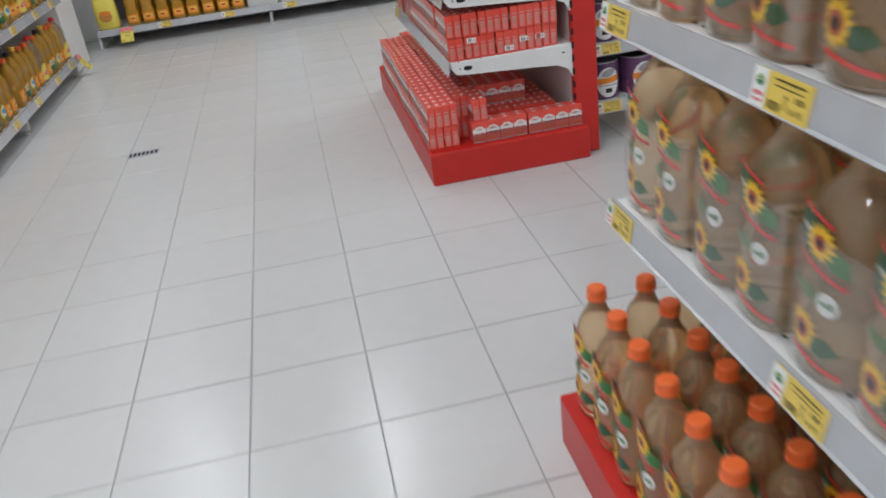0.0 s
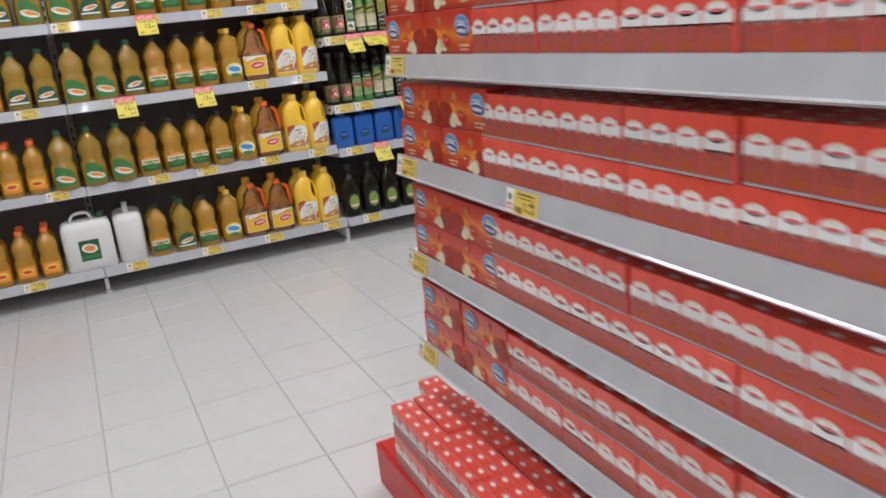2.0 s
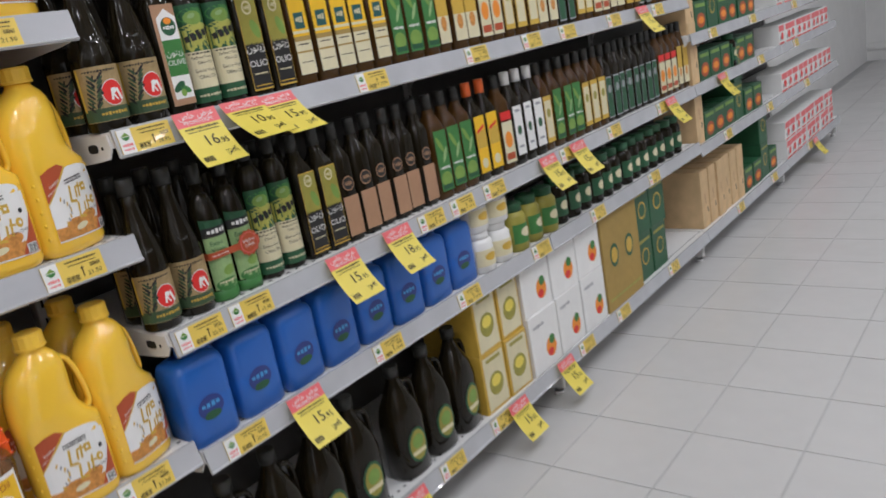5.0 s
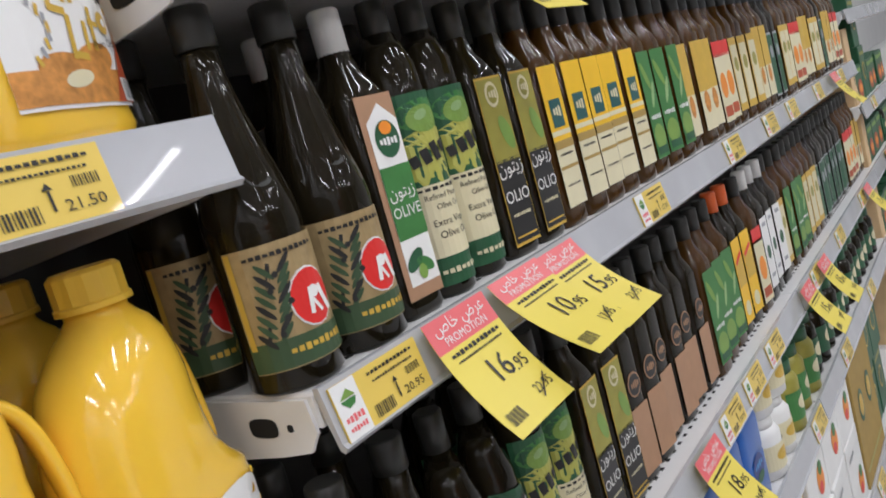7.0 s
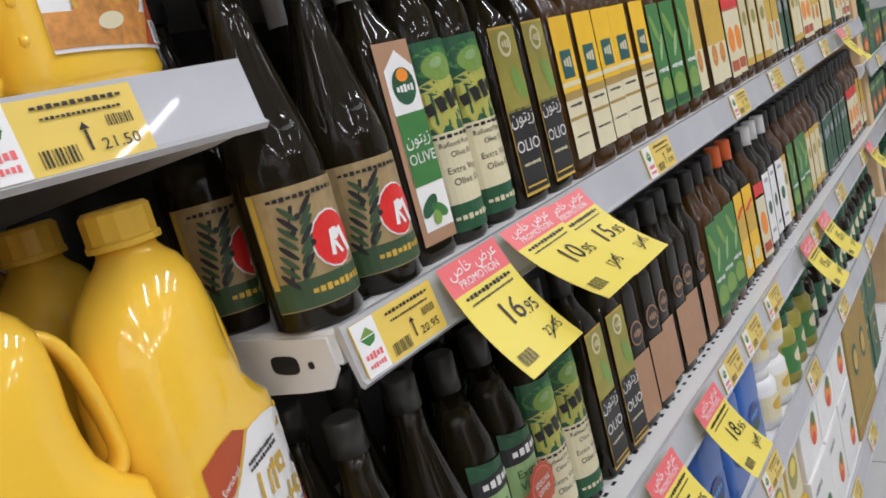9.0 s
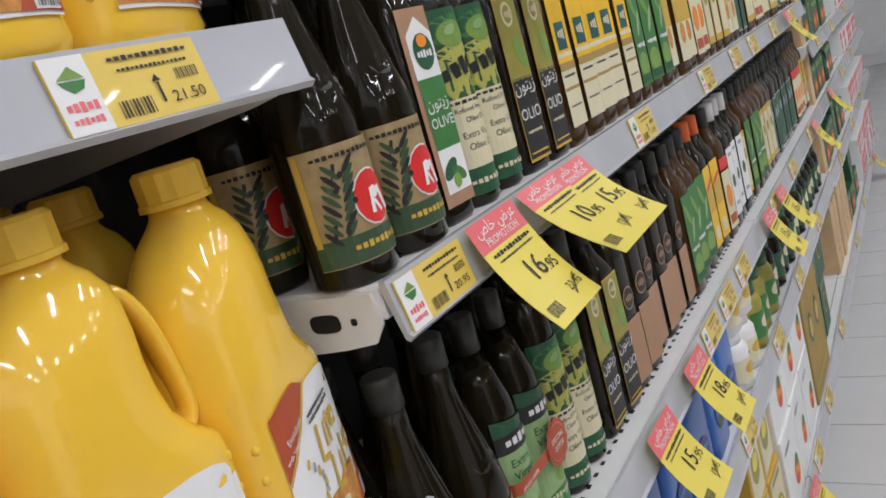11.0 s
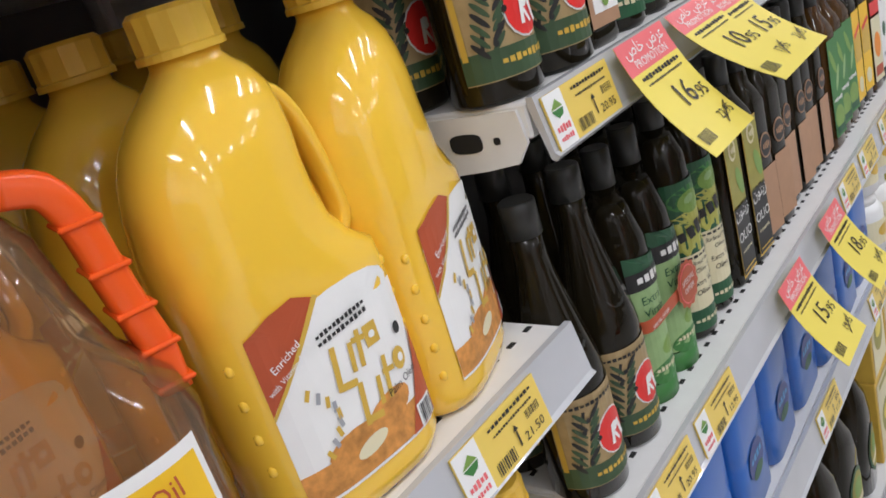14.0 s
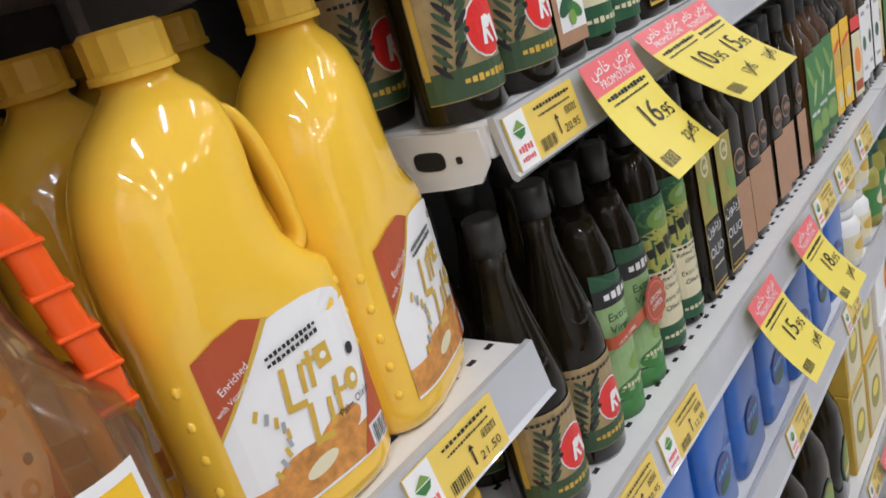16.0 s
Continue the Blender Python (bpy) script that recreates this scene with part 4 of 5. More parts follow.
def make_black_jug():
    root = new("oil_jug")
    w = 0.115
    body(root, [(0, w * 0.85, 0.08, 3), (0.008, w, 0.095, 3), (0.16, w, 0.095, 3), (0.2, w * 0.85, 0.085, 2.6), (0.24, w * 0.5, 0.055, 2.2), (0.27, 0.034, 0.034, 2), (0.29, 0.034, 0.034, 2)], GLASSD, 24)
    bm = bmesh.new()
    tube(bm, bend([(0.02, 0.255), (0.05, 0.245), (0.06, 0.2), (0.056, 0.155)]), 0.013, 0.02)
    part("handle", bm, GLASSD, root)
    plain_cap(root, 0.31, 0.02, 0.03, BCAP)
    sh = [("e", 0, 0.09, 0.07, 0.1, DGREEN), ("e", 0, 0.09, 0.058, 0.085, OLIVE, 0, 1), ("e", 0, 0.1, 0.04, 0.04, LGREEN, 0, 2), ("r", 0, 0.07, 0.05, 0.012, CREAM, 0, 2)]
    printed("label", oval_front(w + 0.001, 0.0965, 3), sh, root)
    tagged(root, "large black olive oil jug with green oval label", "oil jug", "black oil jugs")
    return root


def make_carton_box(kind):
    """Printed cartons and crates, front to -y."""
    dims = {"cream": (0.12, 0.2, 0.185), "white": (0.17, 0.22, 0.2), "brown": (0.3, 0.22, 0.37), "darkgreen": (0.14, 0.2, 0.19), "pine": (0.2, 0.2, 0.2), "greenpack": (0.14, 0.12, 0.13), "redpack": (0.11, 0.14, 0.11), "pine_tall": (0.09, 0.2, 0.27)}
    w, d, h = dims[kind]
    base = {"cream": GOLD, "white": WHITE, "brown": CARDB, "darkgreen": DGREEN, "pine": WOOD, "greenpack": DGREEN, "redpack": WHITE, "pine_tall": WOOD}[kind]
    root = new("wooden_crate" if "pine" in kind else "carton")
    part("box", box(bmesh.new(), -w / 2, w / 2, -d / 2, d / 2, 0, h, 0, 0.002), base, root)
    on = flat_front(d + 0.0004)
    sh = {"cream": [("r", 0, h * 0.5, w * 0.86, h * 0.9, CREAM), ("e", 0, h * 0.45, w * 0.6, h * 0.4, OLIVE, 20, 1), ("e", 0, h * 0.5, w * 0.4, h * 0.2, YCARD, 0, 2), ("r", 0, h * 0.88, w * 0.6, h * 0.06, OLIVE, 0, 1)],
          "white": [("e", w * 0.16, h * 0.33, w * 0.36, h * 0.34, ORANGE, 20), ("e", w * 0.2, h * 0.45, w * 0.2, h * 0.16, GREEN, -20, 1), ("e", w * 0.12, h * 0.25, w * 0.2, h * 0.14, RED, 0, 1)] + squiggle(-w * 0.2, h * 0.8, w * 0.4, h * 0.07, GREY, 1, 5),
          "brown": [("e", -w * 0.22, h * 0.55, 0.07, 0.09, DGREEN), ("e", w * 0.2, h * 0.55, 0.07, 0.09, DGREEN), ("e", -w * 0.22, h * 0.55, 0.05, 0.06, GOLD, 0, 1), ("e", w * 0.2, h * 0.55, 0.05, 0.06, GOLD, 0, 1), ("r", 0, h * 0.12, w * 0.9, 0.01, OLIVE)],
          "darkgreen": [("e", 0, h * 0.5, w * 0.5, w * 0.5, GOLD), ("e", 0, h * 0.5, w * 0.4, w * 0.4, DGREEN, 0, 1), ("r", 0, h * 0.85, w * 0.8, 0.012, OLIVE)],
          "pine": [("r", w * (k / 4 - 0.375), h * 0.4, 0.006, h * 0.2, BROWN, 12) for k in range(4)] + [("r", 0, h * z, w, 0.002, BROWN) for z in (0.25, 0.5, 0.75)],
          "pine_tall": [("r", 0, h * 0.5, 0.006, h * 0.2, BROWN, 12), ("r", w * 0.2, h * 0.3, 0.01, h * 0.1, BLACK, 10)],
          "greenpack": [("e", 0, h * 0.35, w * 0.7, h * 0.5, RUST), ("e", 0, h * 0.35, w * 0.5, h * 0.25, ORANGE, 0, 1), ("r", 0, h * 0.85, w * 0.8, h * 0.12, LGREEN)],
          "redpack": [("r", 0, h * 0.8, w * 0.96, h * 0.3, PINK), ("e", w * 0.1, h * 0.4, w * 0.5, h * 0.4, RED, 0, 1), ("e", -w * 0.2, h * 0.3, w * 0.25, h * 0.25, GREY, 0, 1), ("r", 0, h * 0.06, w * 0.9, h * 0.08, RED)]}[kind]
    printed("print", on, sh, root)
    words = {"cream": "cream and gold olive oil carton", "white": "white carton with a vegetable picture", "brown": "tall brown cardboard carton with green ovals", "darkgreen": "dark green carton with gold ring", "pine": "pale pine crate with branded slats", "greenpack": "dark green food packet with brown picture", "redpack": "red and white food packet", "pine_tall": "slim pale pine crate"}
    tagged(root, words[kind] + " standing on a shelf", "carton" if "pine" not in kind else "crate", kind.replace("_", " ") + " cartons")
    return root


def make_jar(kind):
    root = new("jar")
    m, cm, d, h = {"pickle": (OLIVE, DGREEN, 0.085, 0.15), "dark": (GLASSD, DGREEN, 0.075, 0.16), "white": (WHITEJ, WHITE, 0.09, 0.12)}[kind]
    body(root, [(0, d * 0.85, d * 0.85, 2), (0.006, d, d, 2), (h * 0.72, d, d, 2), (h * 0.84, d * 0.75, d * 0.75, 2)], m, 18)
    plain_cap(root, h, d * 0.39, h * 0.18, cm)
    printed("label", round_front(d / 2 + 0.0006), [("r", 0, h * 0.38, d * 1.1, h * 0.4, {"pickle": GREEN, "dark": DGREEN, "white": CREAM}[kind]), ("e", 0, h * 0.4, d * 0.5, h * 0.2, CREAM if kind != "white" else GOLD, 0, 1)], root)
    tagged(root, {"pickle": "olive green glass jar with dark lid", "dark": "dark glass jar with dark green lid", "white": "small white plastic jar of spread"}[kind], "jar", kind + " jars")
    return root


# ---- back run: the oil bays, from the seam towards the west ----
def oil_row(z, x, seq, y=FRONT + BACK_A + 0.054, rows=1):
    for k, s in enumerate(seq):
        w = {"Y": 0.148, "O": 0.150, "C": 0.128, "G": 0.130, "y": 0.134, "B": 0.140, "o": 0.118, "T": 0.27, "t": 0.16, "-": 0.06}[s]
        xx = x - w / 2
        for r in range(rows):
            yy = y + 0.122 * r
            if s == "Y":
                put(make_yellow_jug, xx - (0.014 if k == 0 else -0.008), yy + (0.014 if k == 0 else 0.0), z, 17 if k == 0 else -9, 2)
            elif s == "O":
                if r == 0:
                    put(make_orange_jug, xx - 0.006, yy, z, -16 if z == Z_A[2] else 2, 3)
                else:
                    put(make_yellow_jug, xx, yy + 0.01, z, -4, 3)
            elif s == "T":
                if r == 0:
                    put(make_tin, xx, yy + 0.03, z, 0, 4)
            elif s == "t":
                if r == 0:
                    put(make_tin, xx, yy + 0.09, z, 90, 3)
            elif s != "-":
                put(make_oil, xx, yy, z, 0, 6, args=({"S": "sun", "C": "corn", "G": "corn_green", "y": "yellow_cap", "B": "big", "o": "orange"}[s],))
        x -= w


XA = 1.2
oil_row(Z_A[3], XA, "YYOyCCCGGBBGCCyoooCC"[:18], rows=2)
oil_row(Z_A[2], XA, "YYOyCCCGBBGGooooCC", rows=2)
oil_row(Z_A[1], XA, y=FRONT + BACK_A + 0.036, seq="YYOyCCCCBBBooooCCoo", rows=2)
oil_row(Z_A[0], XA, "YYOOyCGCtToooooooo", rows=2)
oil_row(Z_A[2], XA - 0.01, "YY", FRONT + 0.29, 1)


# ---- back run: the dark olive oil bays ----
def olive_row(z, x, seq, y=FRONT + 0.046, gap=0.003):
    for s in seq:
        if s == "R":
            w = 0.074
            put(make_olive, x + w / 2, y, z, -20, 3, args=("rs",))
        elif s in "vzolyagkcwrdGh":
            kind = {"v": "victoria", "z": "zaitooni", "o": "olio", "y": "yellow", "l": "leaf", "a": "amber", "k": "kraft", "c": "orangecap", "w": "whitecap", "r": "red", "d": "darkslim", "g": "goldlab", "h": "rahma", "G": "leaf"}[s]
            w = 0.058 if kind in ("kraft", "darkslim") else 0.0625
            put(make_olive, x + w / 2, y, z, -4, 4, args=(kind,))
        elif s == "b":
            w = 0.122
            put(make_blue_jug, x + w / 2, y + 0.01, z, 0, 4)
        elif s == "J":
            w = 0.122
            put(make_black_jug, x + w / 2, y + 0.02, z, 0, 6)
        elif s in "123456789":
            kind = ("cream", "white", "brown", "darkgreen", "pine", "greenpack", "redpack", "pine_tall", "x")[int(s) - 1]
            w, h = {"cream": (0.125, 0.186), "white": (0.176, 0.201), "brown": (0.31, 0), "darkgreen": (0.146, 0.191), "pine": (0.21, 0), "greenpack": (0.147, 0), "redpack": (0.116, 0.111), "pine_tall": (0.1, 0)}[kind]
            d = 0.11 if kind in ("cream", "white", "brown", "darkgreen", "pine", "pine_tall") else 0.07
            for t in range(2 if h and kind != "redpack" or kind == "redpack" and z < 0.2 else 1):
                put(make_carton_box, x + w / 2, FRONT + 0.008 + d, z + h * t, 0, 1.5, args=(kind,))
        elif s == "O":
            w = 0.086
            put(make_oil, x + w / 2, y + 0.004, z, 0, 5, args=("small",))
        elif s in "pDW":
            kind = {"p": "pickle", "D": "dark", "W": "white"}[s]
            w = {"p": 0.092, "D": 0.082, "W": 0.096}[s]
            put(make_jar, x + w / 2, y, z, 0, 8, args=(kind,))
            if s == "W":
                put(make_jar, x + w / 2, y, z + 0.1205, 0, 8, args=(kind,))
        elif s == "-":
            w = 0.05
        x += w + gap


XB = 1.198
olive_row(Z_B[4], XB, "OOOGGyyykkoollaazzwwddggkkooyyllaaggkk")
olive_row(Z_B[3], XB, "RRvzzooyyyyylllaaarrgggaaddggrraaggddaarr")
olive_row(Z_B[3], XB, "RRvzzoo", FRONT + 0.14)
olive_row(Z_B[2], XB, y=FRONT + 0.060, seq="RRhhzzookkkkkklllccrwwwgGGGgggddddddddrrraa")
olive_row(Z_B[2], XB + 0.012, "RRRzzoo", FRONT + 0.145)
olive_row(Z_B[1], XB, "bbbbbbbbWWpppDDDDDDDDDDDDD")
olive_row(Z_B[0], XB, "JJJJ-JJJ11222344")
put(make_seal_band, XB + 0.154 + 0.0655, FRONT + 0.060, Z_B[2])
for i, z in enumerate(Z_C[:4]):
    olive_row(z, SEAM[4] + 0.03, ("8888886646", "8666466", "8666D66", "8646666")[i])
    olive_row(z, SEAM[5] + 0.03, "7777777777")

# ---- price tags and promotion cards of the back run ----
tag(1.072, Z_A[2], "21.50", FRONT + BACK_A)
for z, xs in ((Z_A[3], (1.05, 0.86, 0.62, 0.30, -0.1, -0.5, -0.9)), (Z_A[2], (0.80, 0.5, 0.1, -0.35, -0.8)), (Z_A[1], (1.08, 0.8, 0.45, 0.2, -0.3, -0.8)), (Z_A[0], (1.1, 0.75, 0.4, 0.0, -0.5, -1.0))):
    for x in xs:
        tag(x, z, "21.50" if x > 0.85 else "12.95", FRONT + BACK_A)
for z, xs in ((Z_B[4], (1.28, 1.47, 2.1, 2.7, 3.4)), (Z_B[3], (1.262, 1.88, 2.32, 2.62, 2.85, 3.2, 3.6)), (Z_B[2], (1.265, 1.39, 2.0, 2.14, 2.3, 2.75, 3.1, 3.55)), (Z_B[1], (1.3, 1.75, 2.1, 2.5, 2.9, 3.4)), (Z_B[0], (1.35, 1.9, 2.15, 2.7, 3.0, 3.5)), (Z_C[3], (4.2, 4.8, 5.6)), (Z_C[2], (4.3, 4.9, 5.6)), (Z_C[1], (4.3, 5.0, 5.8)), (Z_C[0], (4.4, 5.0, 5.8))):
    for k, x in enumerate(xs):
        tag(x, z, "20.95" if k % 2 == 0 else "12.95")
card(1.369, Z_B[3], "16", ".95", "22.95")
card(1.478, Z_B[3], "10", ".95", "17.95", out=0.098, drop=0.072)
card(1.572, Z_B[3] - 0.004, "15", ".95", "21.95", FRONT + 0.004, out=0.09, drop=0.078)
card(1.655, Z_B[2], "15", ".95", "19.95")
card(1.85, Z_B[2], "18", ".95", "24.95")
for x, z in ((2.60, Z_B[2]), (2.80, Z_B[2]), (3.62, Z_B[2]), (3.43, Z_B[3]), (1.60, Z_B[4]), (2.6, Z_B[4]), (1.46, Z_B[1]), (1.72, Z_B[0]), (2.23, Z_B[0]), (2.53, Z_B[0]), (4.25, Z_C[2]), (5.9, Z_C[0])):
    card(x, z)
for x, z in ((0.285, Z_A[3]), (0.11, Z_A[2]), (0.505, Z_A[2])):
    card(x, z, "12", ".95", "16.95", FRONT + BACK_A)


# ---- the red end display ----
EX, EY0, EY1 = 0.53, 2.885, 4.215
CW, CD, CH = 0.0545, 0.029, 0.083


def make_pack():
    """A film-wrapped pack of small tomato paste cartons, four by two, front to -y, base at z 0."""
    root = new("carton_pack")
    mats = []
    bm = bmesh.new()
    mats.append(CARTON)
    box(bm, -CW / 2 + 0.0004, CW / 2 - 0.0004, -CD / 2 + 0.0004, CD / 2 - 0.0004, 0, CH, 0, 0.0015)
    on = flat_front(CD - 0.0006)
    sh = [("r", 0, CH * 0.24, CW * 0.94, CH * 0.46, MAROON), ("r", 0, CH * 0.53, CW * 0.94, CH * 0.24, WHITE), ("e", 0, CH * 0.67, CW * 0.66, CH * 0.2, WHITE), ("e", 0, CH * 0.64, CW * 0.44, CH * 0.055, PINK, 0, 1), ("e", 0, CH * 0.75, CW * 0.2, CH * 0.08, CREAM, 0, 1),
          ("e", -CW * 0.25, CH * 0.4, CW * 0.4, CH * 0.1, MAROON, 0, 1), ("e", CW * 0.2, CH * 0.4, CW * 0.4, CH * 0.1, MAROON, 0, 1), ("e", 0, CH * 0.15, CW * 0.6, CH * 0.18, RUST, 0, 2), ("r", 0, CH * 0.03, CW * 0.94, CH * 0.045, GREY, 0, 1)]
    prints(bm, on, sh, mats)
    side = lambda s: (lambda u, v, o: (s * (CW / 2 - 0.0004 + o), s * u, v))
    for s in (-1, 1):
        prints(bm, side(s), [("r", 0, CH * 0.4, CD * 0.62, CH * 0.62, FILM), ("r", 0, CH * 0.62, CD * 0.62, CH * 0.05, RED, 0, 1), ("r", 0, CH * 0.2, CD * 0.4, CH * 0.12, PINK, 0, 1)], mats)
    prints(bm, lambda u, v, o: (u, v, CH + o), [("e", 0, 0, 0.016, 0.012, WHITE), ("r", 0, CD * 0.36, CW * 0.9, 0.003, PINK)], mats)
    bmesh.ops.recalc_face_normals(bm, faces=list(bm.faces))
    first = None
    for i in range(4):
        for j in range(2):
            if first is None:
                first = part("carton", bm, mats, root)
                ob = first
            else:
                ob = new("carton", first.data)
                ob.parent = root
            ob.location = (CW * (i - 1.5), CD * (j - 0.5), 0.0)
    tagged(root, "film-wrapped pack of red tomato paste cartons", "carton pack", "tomato paste packs")
    return root


def glow_print():
    """Carton print: deep red with a warm orange middle band."""
    m = mat("paste_carton_print", (0.6, 0.05, 0.03), 0.3, var=0.1, coat=0.3)
    n, l = m.node_tree.nodes, m.node_tree.links
    tc, sp, rp = n.new("ShaderNodeTexCoord"), n.new("ShaderNodeSeparateXYZ"), n.new("ShaderNodeValToRGB")
    nz, ad = n.new("ShaderNodeTexNoise"), n.new("ShaderNodeMath")
    nz.inputs["Scale"].default_value = 16
    ad.operation = "MULTIPLY_ADD"
    ad.inputs[1].default_value = 0.03
    l.new(tc.outputs["Object"], nz.inputs["Vector"])
    l.new(tc.outputs["Object"], sp.inputs[0])
    l.new(nz.outputs["Fac"], ad.inputs[0])
    l.new(sp.outputs["Z"], ad.inputs[2])
    mr = n.new("ShaderNodeMapRange")
    mr.inputs["From Min"].default_value, mr.inputs["From Max"].default_value = 0.015, 0.103
    l.new(ad.outputs[0], mr.inputs["Value"])
    l.new(mr.outputs[0], rp.inputs[0])
    e = rp.color_ramp.elements
    e[0].position, e[0].color = 0.0, (0.42, 0.022, 0.012, 1)
    e[1].position, e[1].color = 1.0, (0.50, 0.020, 0.014, 1)
    for q, c in ((0.3, (0.62, 0.07, 0.015, 1)), (0.48, (0.80, 0.22, 0.03, 1)), (0.68, (0.62, 0.05, 0.018, 1))):
        k = e.new(q)
        k.color = c
    l.new(rp.outputs[0], n["Principled BSDF"].inputs["Base Color"])
    return m


PASTE = glow_print()
GLOWP = mat("print_warm", (0.82, 0.27, 0.04), 0.35, var=0.3, scale=30, big=12)
SAUCE = mat("print_sauce", (0.36, 0.022, 0.012), 0.35, var=0.45, scale=120, big=50)


def make_paste_box(flip):
    """A closed red case of tomato paste, front to -y."""
    root = new("tomato_paste_box")
    w, d, h = 0.212, 0.12, 0.088
    part("box", box(bmesh.new(), -w / 2, w / 2, -d / 2, d / 2, 0, h, 0, 0.0015), PASTE, root)
    s = -1 if flip else 1
    on = flat_front(d + 0.0004)
    sh = [("e", s * 0.05, h * 0.42, 0.05, 0.03, GLOWP, 0, 0), ("e", s * 0.002, h * 0.355, 0.006, 0.004, WHITE, 0, 5), ("e", s * 0.013, h * 0.36, 0.005, 0.004, PINK, 0, 5), ("e", s * 0.084, h * 0.36, 0.042, 0.05, SAUCE, 0, 3), ("e", s * 0.064, h * 0.40, 0.036, 0.036, SAUCE, 30, 2), ("e", s * 0.075, h * 0.2, 0.03, 0.03, SAUCE, 0, 4), ("e", s * 0.045, h * 0.2, 0.04, 0.03, CREAM, 20, 2), ("e", s * 0.018, h * 0.22, 0.028, 0.024, CREAM, 0, 2), ("e", s * 0.008, h * 0.32, 0.026, 0.026, RED, 0, 3), ("e", s * 0.008, h * 0.45, 0.012, 0.005, GREEN, 10, 4),
          ("e", s * 0.03, h * 0.76, 0.018, 0.018, GOLD, 0, 2), ("e", s * 0.03, h * 0.76, 0.014, 0.014, RUST, 0, 3), ("r", s * 0.03, h * 0.76, 0.003, 0.008, CREAM, 0, 4)]
    x = -0.058 if not flip else 0.07
    sh += [("e", x, h * 0.63, 0.062, 0.044, WHITE, -4, 2), ("e", x, h * 0.66, 0.057, 0.036, BLUEP, -4, 3), ("e", x, h * 0.6, 0.042, 0.014, WHITE, -4, 4), ("e", x, h * 0.53, 0.054, 0.02, NAVY, -4, 5)]
    sh += squiggle(x, h * 0.53, 0.04, 0.01, WHITE, 6, 5, -4) + squiggle(x, h * 0.72, 0.035, 0.008, CREAM, 5, 5, -4)
    sh += squiggle(x, h * 0.22, 0.045, 0.005, CREAM, 2, 9) + squiggle(x, h * 0.13, 0.034, 0.004, CREAM, 2, 8)
    printed("print", on, sh, root, "blue oval mark and tomato picture")
    tagged(root, "red printed case of tomato paste with blue oval mark", "carton", "tomato paste cases")
    return root


def red_end(x0, y0, y1, zs, base_x0):
    """An end display that faces west: red plinth, red column, frame, shelves."""
    root = new("end_display_base")
    bm = bmesh.new()
    box(bm, base_x0, 1.04, y0 - 0.045, y1 + 0.12, 0.0, 0.128, 0, 0.004)
    part("plinth", bm, REDST, root, "red steel plinth")
    part("plinth_tray", box(bmesh.new(), base_x0 + 0.01, 1.03, y0 - 0.02, y1 + 0.11, 0.128, 0.132), REDST, root)
    part("back_panel", box(bmesh.new(), 1.0, 1.02, y0 + 0.03, y1 - 0.03, 0.132, 2.0), STEEL, root)
    for y in (y0 - 0.005, y1 - 0.03):
        bm = bmesh.new()
        box(bm, 1.04, 1.10, y + 0.02, y + 0.05, 0.0, 0.012)
        box(bm, 1.0, 1.095, y, y + 0.035, 0.012, 2.05, 0, 0.003)
        col = part("column", bm, REDST, root, "red steel column")
        # column slots are dark blocks with their shade in the colour
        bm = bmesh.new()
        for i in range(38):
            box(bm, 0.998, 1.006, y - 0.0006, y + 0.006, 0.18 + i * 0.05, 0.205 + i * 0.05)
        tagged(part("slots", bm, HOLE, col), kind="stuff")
    tagged(root, "red steel end display with plinth and column", "display stand", "red end displays")
    w = y1 - y0
    for z in zs:
        shelf(x0, y1, z, -90, w, 0.47, 2)


def turned(maker, u, v, z, args=(), jit=1.5, rz=-90):
    put(maker, u, v, z, rz, jit, args=args)


ZR = (0.45, 0.695, 0.935, 1.172)
red_end(EX, EY0, EY1, ZR, 0.405)
for i, z in enumerate(ZR):
    deep = (7, 2, 4, 6)[i]
    for k in range(4):
        yy = EY0 + 0.010 + 0.109 + 0.2215 * k
        for r in range(deep if k == 0 else 2):
            for t in range(2):
                if i == 1 and r == 1 and t == 1 and k == 0:
                    turned(make_pack, EX + 0.04 + 0.062 * r, yy + 0.004, z + 0.0005 + (CH + 0.001) * t, jit=2.5)
                    continue
                turned(make_pack, EX + 0.032 + 0.0595 * r, yy, z + 0.0005 + (CH + 0.001) * t)
    for k in range(2):
        for t in range(2):
            turned(make_paste_box, EX + 0.064, EY1 - (0.113 if i == 3 else 0.142) - 0.214 * k - (0.01 if t else 0), z + 0.0005 + 0.0885 * t, (k == 1 and (i, t) not in ((2, 0), (0, 1)),))
            turned(make_paste_box, EX + 0.19, EY1 - 0.135 - 0.214 * k, z + 0.0005 + 0.0885 * t, (k == 1 and (i, t) not in ((2, 0), (0, 1)),))
for t in (2,):
    for k in range(2):
        turned(make_paste_box, EX + 0.064, EY1 - 0.113 - 0.214 * k, ZR[3] + 0.0005 + 0.0885 * t, (k == 1,))
    for k in range(4):
        turned(make_pack, EX + 0.032, EY0 + 0.121 + 0.2195 * k, ZR[3] + 0.0005 + (CH + 0.001) * t)
        if k == 0:
            for r in range(1, 5):
                turned(make_pack, EX + 0.032 + 0.0595 * r, EY0 + 0.121, ZR[3] + 0.0005 + (CH + 0.001) * t)
put(make_pack, 0.80, EY0 + 0.05, ZR[1] + 0.0005, 3)
turned(make_pack, EX + 0.032 + 0.119, EY0 + 0.121, ZR[1] + 0.0005)
